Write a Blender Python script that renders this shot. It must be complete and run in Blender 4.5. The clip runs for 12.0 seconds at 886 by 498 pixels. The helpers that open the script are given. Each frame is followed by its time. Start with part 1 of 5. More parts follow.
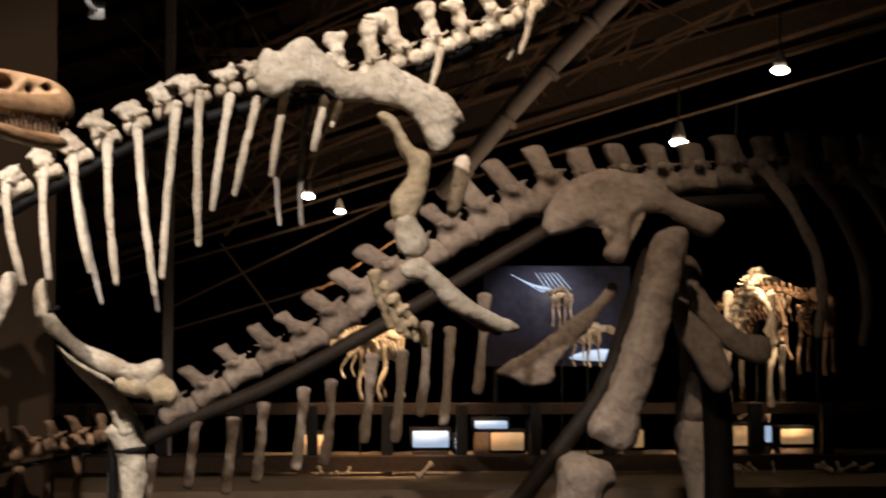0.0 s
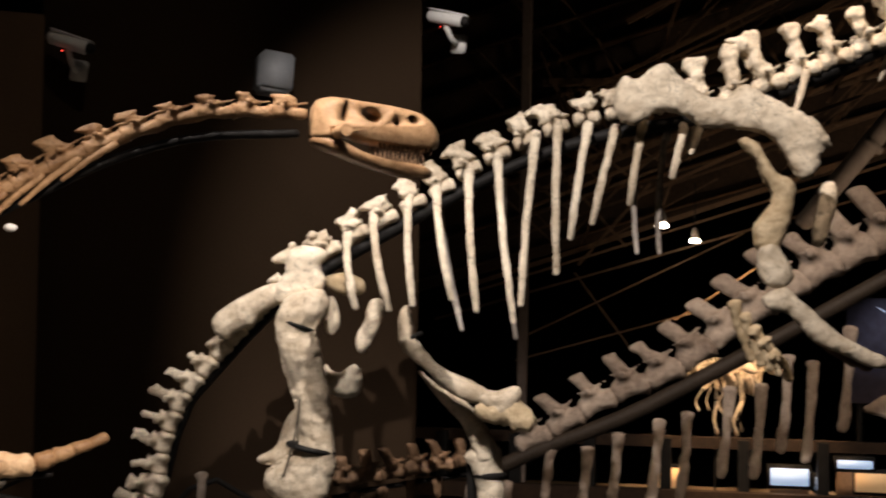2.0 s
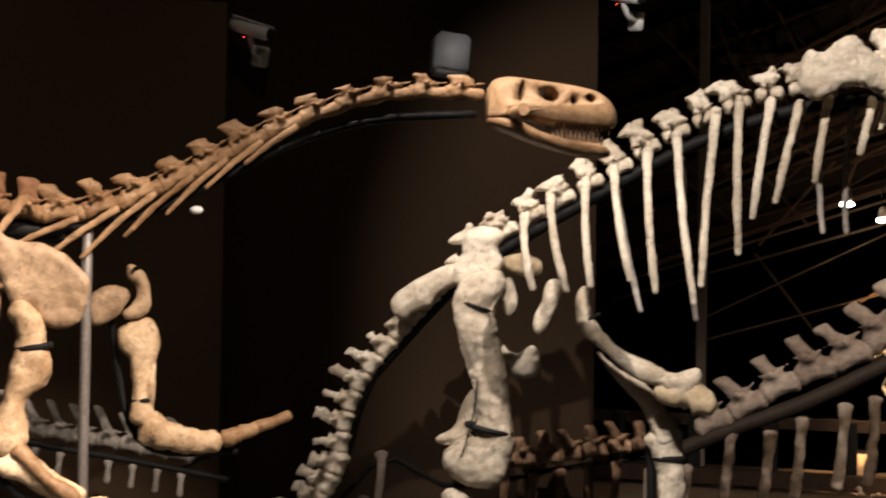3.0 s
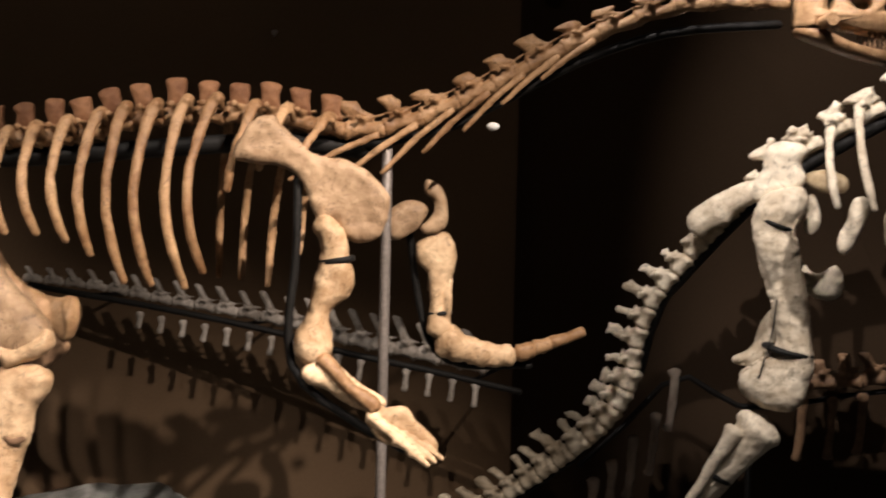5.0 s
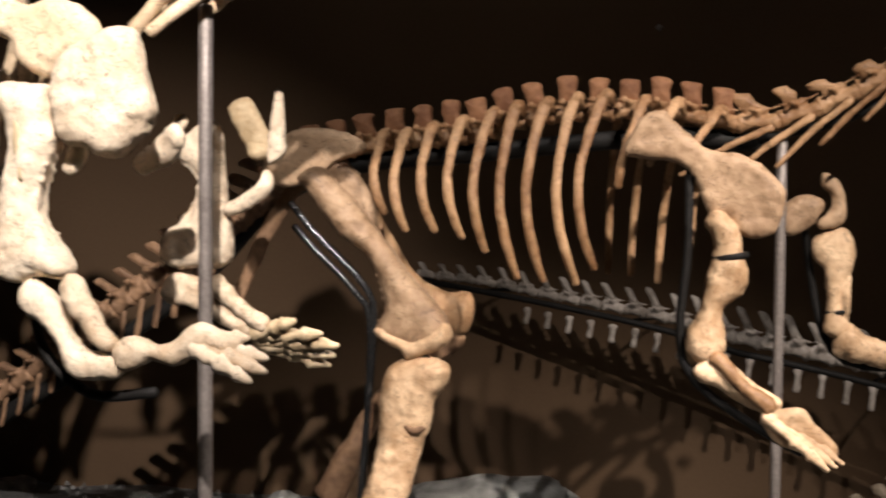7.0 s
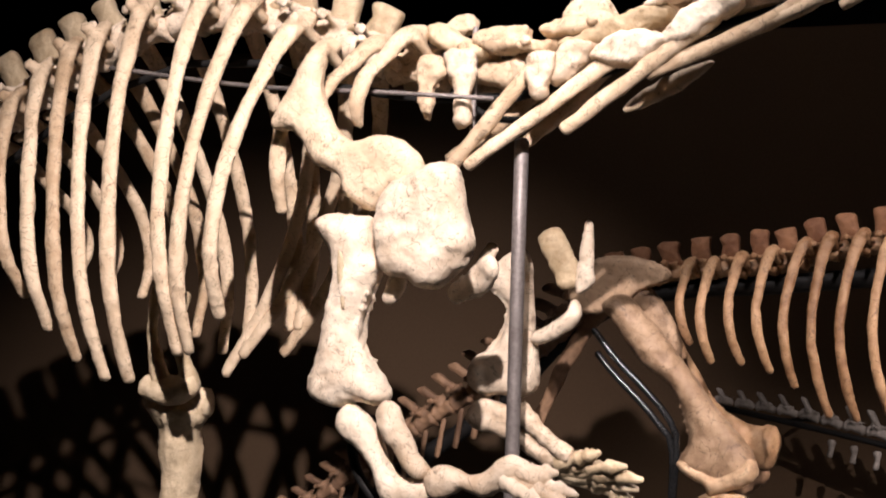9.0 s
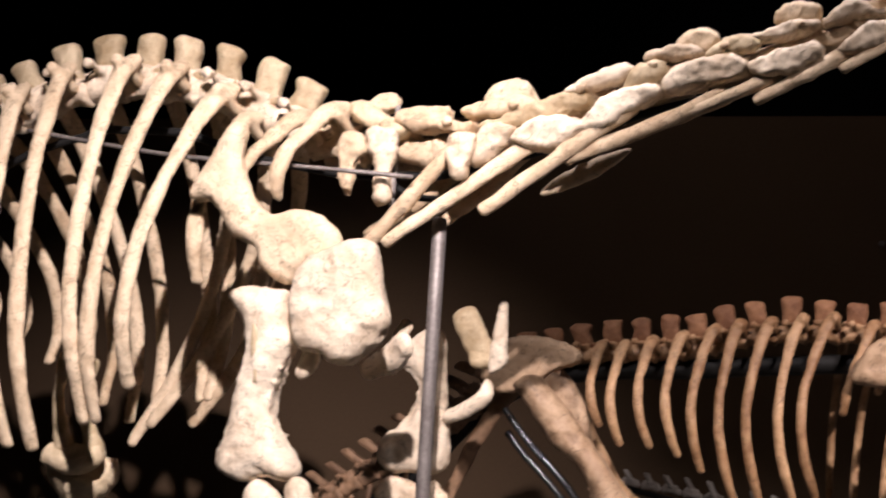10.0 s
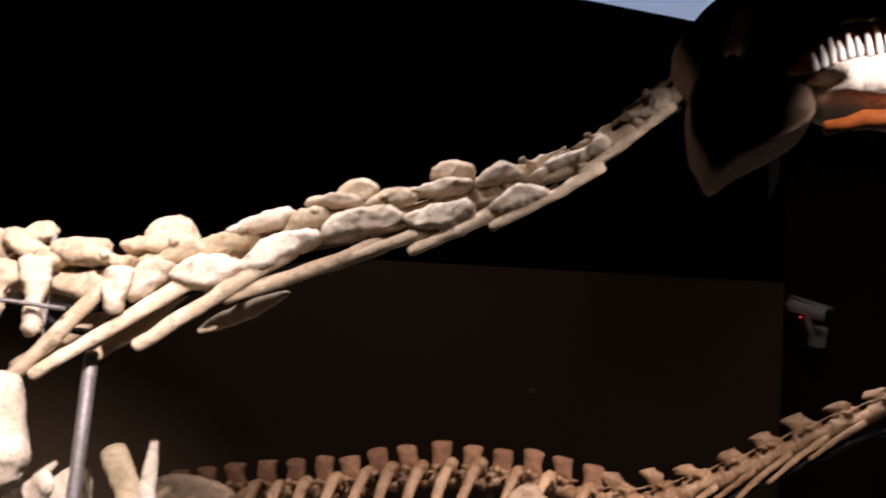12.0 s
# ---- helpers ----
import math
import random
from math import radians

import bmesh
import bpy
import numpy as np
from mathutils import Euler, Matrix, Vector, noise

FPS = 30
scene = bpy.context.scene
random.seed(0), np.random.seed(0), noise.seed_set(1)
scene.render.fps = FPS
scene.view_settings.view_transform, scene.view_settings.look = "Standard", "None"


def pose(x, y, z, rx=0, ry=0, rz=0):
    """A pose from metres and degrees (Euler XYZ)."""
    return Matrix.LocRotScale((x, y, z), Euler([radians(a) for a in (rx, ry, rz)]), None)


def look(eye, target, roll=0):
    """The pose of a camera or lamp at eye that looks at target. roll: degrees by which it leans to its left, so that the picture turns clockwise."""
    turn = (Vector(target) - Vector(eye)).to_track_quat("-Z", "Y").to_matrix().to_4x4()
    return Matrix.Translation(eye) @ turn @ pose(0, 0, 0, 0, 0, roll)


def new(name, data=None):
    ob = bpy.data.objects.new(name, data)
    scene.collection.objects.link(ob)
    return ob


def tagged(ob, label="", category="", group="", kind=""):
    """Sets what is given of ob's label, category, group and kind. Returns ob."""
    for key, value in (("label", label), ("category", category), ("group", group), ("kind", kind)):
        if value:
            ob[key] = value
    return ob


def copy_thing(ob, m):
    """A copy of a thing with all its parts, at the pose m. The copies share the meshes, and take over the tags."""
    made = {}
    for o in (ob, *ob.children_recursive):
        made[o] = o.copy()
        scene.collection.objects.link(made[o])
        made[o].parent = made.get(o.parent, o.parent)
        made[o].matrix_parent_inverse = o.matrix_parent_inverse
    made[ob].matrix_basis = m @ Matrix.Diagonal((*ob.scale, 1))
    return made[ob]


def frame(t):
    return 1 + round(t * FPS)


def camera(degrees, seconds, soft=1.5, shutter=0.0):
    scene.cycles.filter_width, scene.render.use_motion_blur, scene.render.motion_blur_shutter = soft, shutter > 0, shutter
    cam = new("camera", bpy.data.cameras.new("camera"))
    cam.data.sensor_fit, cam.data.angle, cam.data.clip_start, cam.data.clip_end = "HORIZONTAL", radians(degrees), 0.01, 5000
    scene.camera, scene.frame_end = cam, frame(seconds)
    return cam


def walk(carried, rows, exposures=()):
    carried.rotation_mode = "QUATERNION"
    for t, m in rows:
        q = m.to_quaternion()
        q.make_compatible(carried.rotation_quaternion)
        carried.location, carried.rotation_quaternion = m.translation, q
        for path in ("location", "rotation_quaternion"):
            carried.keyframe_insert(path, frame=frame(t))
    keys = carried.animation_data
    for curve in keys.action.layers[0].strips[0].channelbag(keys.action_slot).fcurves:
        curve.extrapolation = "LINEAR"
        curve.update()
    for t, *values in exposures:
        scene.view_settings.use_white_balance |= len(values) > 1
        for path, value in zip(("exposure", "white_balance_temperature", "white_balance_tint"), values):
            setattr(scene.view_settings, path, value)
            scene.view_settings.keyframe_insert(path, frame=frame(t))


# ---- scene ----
cam = camera(35.77, 12.0, soft=1.9, shutter=0.5)


def row_pose(x, y, z, yaw, pitch, roll):
    a, b = radians(yaw), radians(pitch)
    ahead = (math.sin(a) * math.cos(b), math.cos(a) * math.cos(b), math.sin(b))
    return look((x, y, z), (x + ahead[0], y + ahead[1], z + ahead[2]), roll)


PATH = [  # seconds, x, y, z, yaw to the right, pitch up, roll
    (0.0, 0.000, -0.000, 1.750, 36.42, 1.29, 0.06),
    (0.5, -0.002, 0.022, 1.757, 32.85, 2.27, 0.58),
    (1.0, -0.004, 0.038, 1.750, 29.40, 2.39, 0.73),
    (1.5, -0.002, 0.059, 1.747, 25.48, 2.44, 0.77),
    (2.0, -0.001, 0.081, 1.746, 21.84, 2.43, 0.79),
    (2.5, 0.005, 0.092, 1.745, 18.05, 2.22, 0.83),
    (3.0, -0.003, 0.117, 1.740, 14.56, 1.57, 0.79),
    (3.2, -0.007, 0.128, 1.741, 13.38, 1.14, 0.67),
    (3.6, -0.013, 0.142, 1.742, 10.79, 0.44, 0.68),
    (4.0, -0.021, 0.160, 1.747, 8.34, -0.36, 0.83),
    (4.4, -0.027, 0.175, 1.755, 6.00, -1.20, 1.04),
    (4.8, -0.026, 0.180, 1.762, 3.71, -2.01, 1.23),
    (5.0, -0.020, 0.179, 1.770, 2.58, -2.39, 1.30),
    (5.5, -0.030, 0.165, 1.761, -1.21, -2.70, 1.17),
    (6.0, -0.055, 0.183, 1.756, -5.27, -2.99, 0.74),
    (6.5, -0.056, 0.216, 1.754, -9.16, -2.97, 0.51),
    (7.0, -0.108, 0.200, 1.764, -12.85, -2.76, 0.54),
    (7.5, -0.124, 0.190, 1.762, -17.01, -1.81, 0.59),
    (7.7, -0.141, 0.178, 1.770, -18.83, -1.01, 0.54),
    (8.1, -0.161, 0.173, 1.787, -21.89, -0.13, 0.70),
    (8.5, -0.191, 0.168, 1.823, -23.84, 0.48, 1.14),
    (8.9, -0.218, 0.163, 1.859, -24.56, 1.15, 1.74),
    (9.3, -0.232, 0.159, 1.877, -23.95, 2.20, 2.41),
    (9.5, -0.235, 0.156, 1.879, -23.30, 2.87, 2.75),
    (10.0, -0.229, 0.140, 1.890, -21.02, 4.50, 3.63),
    (10.5, -0.218, 0.144, 1.904, -17.62, 5.54, 4.18),
    (11.0, -0.171, 0.139, 1.914, -14.53, 7.75, 4.41),
    (11.5, -0.169, 0.122, 1.915, -11.26, 9.54, 4.50),
    (12.0, -0.146, 0.107, 1.923, -7.94, 10.96, 4.59),
]
EXPOSURES = [(0.0, 0.0, 6350, 10), (4.5, 0.0, 6250, 10), (7.2, -0.06, 5850, 9), (9.3, -0.22, 5700, 17), (12.0, -0.2, 5550, 18)]
walk(cam, [(r[0], row_pose(*r[1:])) for r in PATH], EXPOSURES)

# ---- light ----
night = bpy.data.worlds.new("dark_hall")
night.use_nodes = True
night.node_tree.nodes["Background"].inputs[0].default_value = (1.0, 0.8, 0.6, 1)
night.node_tree.nodes["Background"].inputs[1].default_value = 0.004
scene.world = night


def spot(name, eye, target, watts, degrees, colour, radius=0.05, blend=0.5):
    data = bpy.data.lights.new(name, "SPOT")
    data.energy, data.spot_size, data.spot_blend = watts, radians(degrees), blend
    data.color, data.shadow_soft_size = colour, radius
    ob = new(name, data)
    ob.matrix_world = look(eye, target)
    return ob


WARM, CREAM, AMBER = (1.0, 0.82, 0.67), (1.0, 0.87, 0.78), (1.0, 0.66, 0.38)
spot("spot_near_skeleton", (-0.7, 0.7, 5.0), (-3.15, 5.0, 1.80), 3650, 44, (1.0, 0.84, 0.71), 0.04, 0.9)
spot("spot_near_neck", (-2.3, 2.6, 6.2), (-1.48, 5.1, 2.87), 1200, 31, (1.0, 0.85, 0.72), 0.03, 0.9)
spot("spot_neck_top", (-1.0, 5.3, 6.8), (-0.98, 5.1, 2.97), 900, 26, (1.0, 0.88, 0.79), 0.03, 0.35)
spot("spot_orange_skeleton", (1.9, 2.9, 5.0), (-0.95, 6.9, -0.75), 3300, 49, WARM, 0.04, 1.0)
spot("spot_orange_neck", (0.9, 2.8, 6.6), (1.3, 6.6, 2.2), 35, 40, WARM, 0.04, 1.0)
# two unseen fill lamps, added to brighten the upper wall and the wall end
spot("fill_wall", (-2.0, 6.4, 6.9), (-2.0, 9.3, 2.9), 80, 66, WARM, 0.05, 1.0)
spot("fill_pillar", (1.4, 6.4, 6.9), (1.5, 9.5, 1.7), 62, 46, WARM, 0.05, 1.0)
spot("spot_pale_skeleton", (0.9, 3.2, 6.4), (3.9, 7.7, 2.35), 2100, 44, CREAM, 0.03, 0.5)
spot("spot_pale_tail", (-0.2, 5.2, 6.4), (2.8, 8.05, 0.6), 1250, 30, CREAM, 0.03, 0.5)
spot("spot_giant_skeleton", (5.0, 5.6, 6.4), (7.2, 10.3, 0.9), 950, 68, (1.0, 0.75, 0.55), 0.05, 1.0)
spot("spot_jaw", (2.2, 1.2, 4.6), (0.77, 3.3, 3.05), 2000, 15.5, CREAM, 0.03, 0.3)

# ---- materials ----
def material(name, dark, light, rough=0.8, grain=40.0, bump=0.3, stain=3.0, metal=0.0, crack=1.0, depth=0.01, gloss=0.35):
    """Base colour from two noises (grain and stains), with fine relief."""
    m = bpy.data.materials.new(name)
    m.use_nodes = True
    nt = m.node_tree
    n, link = nt.nodes, nt.links.new
    b = n["Principled BSDF"]
    b.inputs["Roughness"].default_value, b.inputs["Metallic"].default_value = rough, metal
    b.inputs["Specular IOR Level"].default_value = gloss
    co = n.new("ShaderNodeTexCoord")
    fine, wide = n.new("ShaderNodeTexNoise"), n.new("ShaderNodeTexNoise")
    fine.inputs["Scale"].default_value, fine.inputs["Detail"].default_value = grain, 6
    wide.inputs["Scale"].default_value, wide.inputs["Detail"].default_value = stain, 4
    info = n.new("ShaderNodeObjectInfo")
    mix = n.new("ShaderNodeMath")
    mix.operation = "MULTIPLY_ADD"
    mix.inputs[1].default_value = 0.55
    link(co.outputs["Object"], fine.inputs["Vector"])
    link(co.outputs["Object"], wide.inputs["Vector"])
    add = n.new("ShaderNodeMath")
    add.operation = "MULTIPLY_ADD"
    add.inputs[1].default_value = 0.55
    link(wide.outputs["Fac"], mix.inputs[0])
    tint = n.new("ShaderNodeMath")
    tint.operation = "MULTIPLY_ADD"
    tint.inputs[1].default_value, tint.inputs[2].default_value = 0.25, -0.17
    link(info.outputs["Random"], tint.inputs[0])
    link(tint.outputs[0], mix.inputs[2])
    link(fine.outputs["Fac"], add.inputs[0])
    link(mix.outputs[0], add.inputs[2])
    ramp = n.new("ShaderNodeValToRGB")
    ramp.color_ramp.elements[0].position, ramp.color_ramp.elements[1].position = 0.3, 0.72
    ramp.color_ramp.elements[0].color, ramp.color_ramp.elements[1].color = (*dark, 1), (*light, 1)
    link(add.outputs[0], ramp.inputs[0])
    pit = n.new("ShaderNodeTexNoise")
    pit.inputs["Scale"].default_value, pit.inputs["Detail"].default_value, pit.inputs["Distortion"].default_value = stain * 2.3, 3, 1.2
    link(co.outputs["Object"], pit.inputs["Vector"])
    line = n.new("ShaderNodeValToRGB")
    line.color_ramp.elements[0].position, line.color_ramp.elements[1].position = 0.487, 0.513
    line.color_ramp.elements[0].color, line.color_ramp.elements[1].color = (1, 1, 1, 1), (1, 1, 1, 1)
    mid = line.color_ramp.elements.new(0.5)
    mid.color = (crack, crack, crack, 1)
    link(pit.outputs["Fac"], line.inputs[0])
    seams = n.new("ShaderNodeMix")
    seams.data_type, seams.blend_type = "RGBA", "MULTIPLY"
    seams.inputs[0].default_value = 1.0
    link(ramp.outputs[0], seams.inputs[6])
    link(line.outputs[0], seams.inputs[7])
    link(seams.outputs[2], b.inputs["Base Color"])
    bp = n.new("ShaderNodeBump")
    bp.inputs["Strength"].default_value, bp.inputs["Distance"].default_value = bump, depth
    link(fine.outputs["Fac"], bp.inputs["Height"])
    link(bp.outputs[0], b.inputs["Normal"])
    return m


def glow(name, colour, strength):
    m = bpy.data.materials.new(name)
    m.use_nodes = True
    b = m.node_tree.nodes["Principled BSDF"]
    b.inputs["Base Color"].default_value = (*colour, 1)
    b.inputs["Emission Color"].default_value = (*colour, 1)
    b.inputs["Emission Strength"].default_value = strength
    return m


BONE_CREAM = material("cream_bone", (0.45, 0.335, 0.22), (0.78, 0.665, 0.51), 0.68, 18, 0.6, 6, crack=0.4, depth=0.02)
BONE_RIB = material("buff_bone", (0.40, 0.28, 0.165), (0.68, 0.54, 0.37), 0.7, 18, 0.6, 6, crack=0.4, depth=0.02)
SPINE_CREAM = material("tan_bone", (0.34, 0.25, 0.14), (0.62, 0.50, 0.33), 0.72, 22, 0.6, 7, crack=0.7, depth=0.02)
BONE_SAND = material("sand_bone", (0.34, 0.21, 0.11), (0.76, 0.56, 0.36), 0.6, 18, 0.6, 5, crack=0.4, depth=0.015)
# dun, ochre and rust carry the shade over hips and back in their colour
BONE_DUN = material("dun_bone", (0.22, 0.135, 0.075), (0.53, 0.37, 0.23), 0.6, 18, 0.6, 5, crack=0.4, depth=0.015)
BONE_OCHRE = material("ochre_bone", (0.19, 0.095, 0.04), (0.46, 0.285, 0.15), 0.55, 20, 0.6, 6, crack=0.4, depth=0.015)
SPINE_OCHRE = material("dim_rust_bone", (0.15, 0.065, 0.03), (0.33, 0.165, 0.08), 0.75, 26, 0.5, 7, crack=0.8, depth=0.015)
BONE_PALE = material("pale_bone", (0.42, 0.34, 0.24), (0.80, 0.71, 0.56), 0.7, 16, 0.6, 4.5, crack=0.4, depth=0.02)
BONE_GREY = material("grey_bone", (0.20, 0.15, 0.115), (0.45, 0.37, 0.30), 0.8, 14, 0.6, 2.5, crack=0.7, depth=0.03)
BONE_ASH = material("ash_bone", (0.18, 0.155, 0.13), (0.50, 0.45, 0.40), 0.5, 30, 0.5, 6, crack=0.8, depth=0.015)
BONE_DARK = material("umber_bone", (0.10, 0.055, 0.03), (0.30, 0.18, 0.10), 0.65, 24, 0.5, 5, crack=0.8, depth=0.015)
TOOTH = material("tooth_enamel", (0.55, 0.47, 0.38), (0.85, 0.80, 0.72), 0.35, 80, 0.1, 12)
GUM = material("resin_gum", (0.10, 0.022, 0.004), (0.34, 0.085, 0.012), 0.4, 30, 0.2, 14)
STEEL = material("dull_steel", (0.13, 0.11, 0.10), (0.27, 0.24, 0.22), 0.55, 60, 0.15, 8, 0.5)
IRON = material("black_iron", (0.006, 0.0055, 0.005), (0.016, 0.015, 0.014), 0.6, 60, 0.2, 8, gloss=0.15)
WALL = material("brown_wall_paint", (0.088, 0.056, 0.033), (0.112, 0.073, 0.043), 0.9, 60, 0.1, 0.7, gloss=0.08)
RUST = material("rusty_brown_iron", (0.016, 0.012, 0.009), (0.040, 0.030, 0.022), 0.6, 40, 0.4, 5, gloss=0.2)
GLOSS = material("gloss_black_tube", (0.008, 0.008, 0.008), (0.02, 0.02, 0.02), 0.22, 60, 0.05, 8, gloss=0.6)
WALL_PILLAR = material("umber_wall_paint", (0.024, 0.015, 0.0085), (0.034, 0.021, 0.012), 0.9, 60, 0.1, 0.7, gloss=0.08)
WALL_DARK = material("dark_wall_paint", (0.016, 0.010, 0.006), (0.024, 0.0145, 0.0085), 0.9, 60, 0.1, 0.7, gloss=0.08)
NEAR_BLACK = material("near_black_wall", (0.003, 0.0027, 0.0024), (0.006, 0.0055, 0.005), 0.95, 20, 0.1, 1, gloss=0.05)
CEIL = material("black_ceiling", (0.008, 0.007, 0.006), (0.02, 0.017, 0.014), 0.9, 20, 0.2, 1)
GRAVEL = material("dark_gravel", (0.025, 0.025, 0.024), (0.12, 0.12, 0.115), 0.55, 30, 0.9, 4, 0.0, depth=0.04)
ROCK = material("grey_rock", (0.09, 0.09, 0.085), (0.34, 0.34, 0.32), 0.35, 14, 0.6, 3, depth=0.03)
UMBER = material("umber_roof_boards", (0.02, 0.011, 0.006), (0.06, 0.034, 0.018), 0.8, 14, 0.3, 1)
TIMBER = material("brown_truss_paint", (0.07, 0.040, 0.022), (0.17, 0.10, 0.056), 0.7, 20, 0.2, 1)
DUCT = material("grey_duct", (0.16, 0.12, 0.10), (0.26, 0.21, 0.18), 0.6, 12, 0.1, 1)
WHITE = material("white_plastic", (0.55, 0.55, 0.53), (0.72, 0.72, 0.70), 0.45, 90, 0.03, 4)
GREY = material("grey_plastic", (0.30, 0.32, 0.34), (0.40, 0.42, 0.45), 0.5, 90, 0.05, 4)
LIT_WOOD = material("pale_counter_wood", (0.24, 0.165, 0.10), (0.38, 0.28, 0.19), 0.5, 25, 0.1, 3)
BLUE = material("blue_panel_print", (0.022, 0.024, 0.045), (0.06, 0.065, 0.12), 0.5, 8, 0.05, 1)
BULB = glow("lamp_glow", (1.0, 0.85, 0.62), 30)
BLUE_GLOW = glow("blue_white_glow", (0.55, 0.72, 1.0), 0.55)
WARM_GLOW = glow("warm_case_glow", (1.0, 0.62, 0.30), 0.2)
RED_LED = glow("red_led", (1.0, 0.05, 0.03), 3.0)
LIT_PANEL = glow("lit_panel_glow", (0.55, 0.62, 0.75), 0.55)


# ---- mesh helpers ----
def fused(bm, voxel, wear=0.0):
    """Melts the overlapping pieces of bm into one skin, with a little wear on it."""
    me = bpy.data.meshes.new("raw")
    bmesh.ops.recalc_face_normals(bm, faces=bm.faces)
    bm.to_mesh(me)
    ob = new("raw", me)
    mod = ob.modifiers.new("skin", "REMESH")
    mod.mode, mod.voxel_size = "VOXEL", voxel
    bpy.context.view_layer.update()
    done = bpy.data.meshes.new_from_object(ob.evaluated_get(bpy.context.evaluated_depsgraph_get()))
    bpy.data.objects.remove(ob)
    bpy.data.meshes.remove(me)
    bm.free()
    bm = bmesh.new()
    bm.from_mesh(done)
    bpy.data.meshes.remove(done)
    bmesh.ops.smooth_vert(bm, verts=bm.verts, factor=0.5, use_axis_x=True, use_axis_y=True, use_axis_z=True)
    if wear:
        bm.normal_update()
        for v in bm.verts:
            v.co += v.normal * wear * (noise.noise(v.co * (0.35 / wear)) + 0.5 * noise.noise(v.co * (0.9 / wear)))
    return bm


def part(name, bm, mat, parent, label="", smooth=True, voxel=0.0, wear=0.0):
    if voxel:
        bm = fused(bm, voxel, wear)
    me = bpy.data.meshes.new(name)
    bmesh.ops.recalc_face_normals(bm, faces=bm.faces)
    bm.to_mesh(me)
    bm.free()
    me.materials.append(mat)
    me.polygons.foreach_set("use_smooth", [smooth] * len(me.polygons))
    ob = new(name, me)
    ob.parent = parent
    return tagged(ob, label)


def thing(name, m, label, category, group="", kind=""):
    ob = new(name)
    ob.empty_display_size = 0.1
    ob.matrix_world = m
    return tagged(ob, label, category, group, kind)


def solo(name, bm, mat, label, category, kind="", group="", smooth=False, m=None):
    ob = part(name, bm, mat, None, "", smooth)
    if m is not None:
        ob.matrix_world = m
    return tagged(ob, label, category, group, kind)


def glide(ctrl, n):
    """n points evenly along a smooth curve through ctrl (rows of any width)."""
    c = [np.array(p, float) for p in ctrl]
    if len(c) == 2:
        fine = [c[0] + (c[1] - c[0]) * k / 40 for k in range(41)]
    else:
        c = [2 * c[0] - c[1]] + c + [2 * c[-1] - c[-2]]
        fine = []
        for i in range(1, len(c) - 2):
            a, b, d, e = c[i - 1:i + 3]
            for k in range(20):
                s = k / 20
                fine.append(0.5 * (2 * b + (d - a) * s + (2 * a - 5 * b + 4 * d - e) * s * s + (3 * b - a - 3 * d + e) * s ** 3))
        fine.append(c[-2])
    fine = np.array(fine)
    run = np.concatenate([[0], np.cumsum(np.linalg.norm(np.diff(fine[:, :3], axis=0), axis=1))])
    at = np.linspace(0, run[-1], n)
    return np.stack([np.interp(at, run, fine[:, k]) for k in range(fine.shape[1])], 1)


def tube(bm, ctrl, n=12, seg=10, flat=1.0, side=(0, 1, 0), lumps=0.0, m=None, cap=0.45):
    """A swept rounded bar. ctrl rows: x, y, z, radius; the cross-section is radius*flat along side. Ends are rounded."""
    p = glide(ctrl, n)
    xyz, rad = p[:, :3], p[:, 3]
    tan = np.gradient(xyz, axis=0)
    tan /= np.linalg.norm(tan, axis=1)[:, None] + 1e-9
    rows = [(xyz[0] - tan[0] * rad[0] * cap, rad[0] * (1 - cap), tan[0])]
    rows += [(xyz[i], rad[i], tan[i]) for i in range(n)]
    rows += [(xyz[-1] + tan[-1] * rad[-1] * cap, rad[-1] * (1 - cap), tan[-1])]
    rings = []
    ref = Vector(side)
    for q, r, t in rows:
        t = Vector(t)
        a = ref - t * ref.dot(t)
        a = a.normalized() if a.length > 0.05 else t.orthogonal().normalized()
        b = t.cross(a)
        ring = []
        for k in range(seg):
            w = 2 * math.pi * k / seg
            v = Vector(q) + a * (math.cos(w) * r * flat) + b * (math.sin(w) * r)
            if lumps:
                v += (a * math.cos(w) + b * math.sin(w)) * lumps * r * (noise.noise(v * (0.56 / max(r, 0.004))) + 0.6 * noise.noise(v * (1.3 / max(r, 0.004)) + Vector((7, 3, 1))))
            ring.append(bm.verts.new(m @ v if m is not None else v))
        rings.append(ring)
    for u, v in zip(rings, rings[1:]):
        for k in range(seg):
            bm.faces.new((u[k], u[(k + 1) % seg], v[(k + 1) % seg], v[k]))
    bm.faces.new(rings[0][::-1])
    bm.faces.new(rings[-1])
    return bm


def box(bm, x0, x1, y0, y1, z0, z1, bevel=0.0, m=None):
    b = bmesh.new()
    bmesh.ops.create_cube(b, size=1)
    bmesh.ops.scale(b, vec=(x1 - x0, y1 - y0, z1 - z0), verts=b.verts)
    bmesh.ops.translate(b, vec=((x0 + x1) / 2, (y0 + y1) / 2, (z0 + z1) / 2), verts=b.verts)
    if bevel:
        bmesh.ops.bevel(b, geom=b.edges, offset=bevel, segments=2, affect="EDGES")
    if m is not None:
        b.transform(m)
    me = bpy.data.meshes.new("tmp")
    b.to_mesh(me)
    b.free()
    bm.from_mesh(me)
    bpy.data.meshes.remove(me)
    return bm


def rounded(outline, k=3):
    """A closed outline, its corners rounded off."""
    c, out = np.array(outline, float), []
    n = len(c)
    for i in range(n):
        a, b, d, e = c[i - 1], c[i], c[(i + 1) % n], c[(i + 2) % n]
        for s in np.arange(k) / k:
            out.append(0.5 * (2 * b + (d - a) * s + (2 * a - 5 * b + 4 * d - e) * s * s + (3 * b - a - 3 * d + e) * s ** 3))
    return np.array(out)


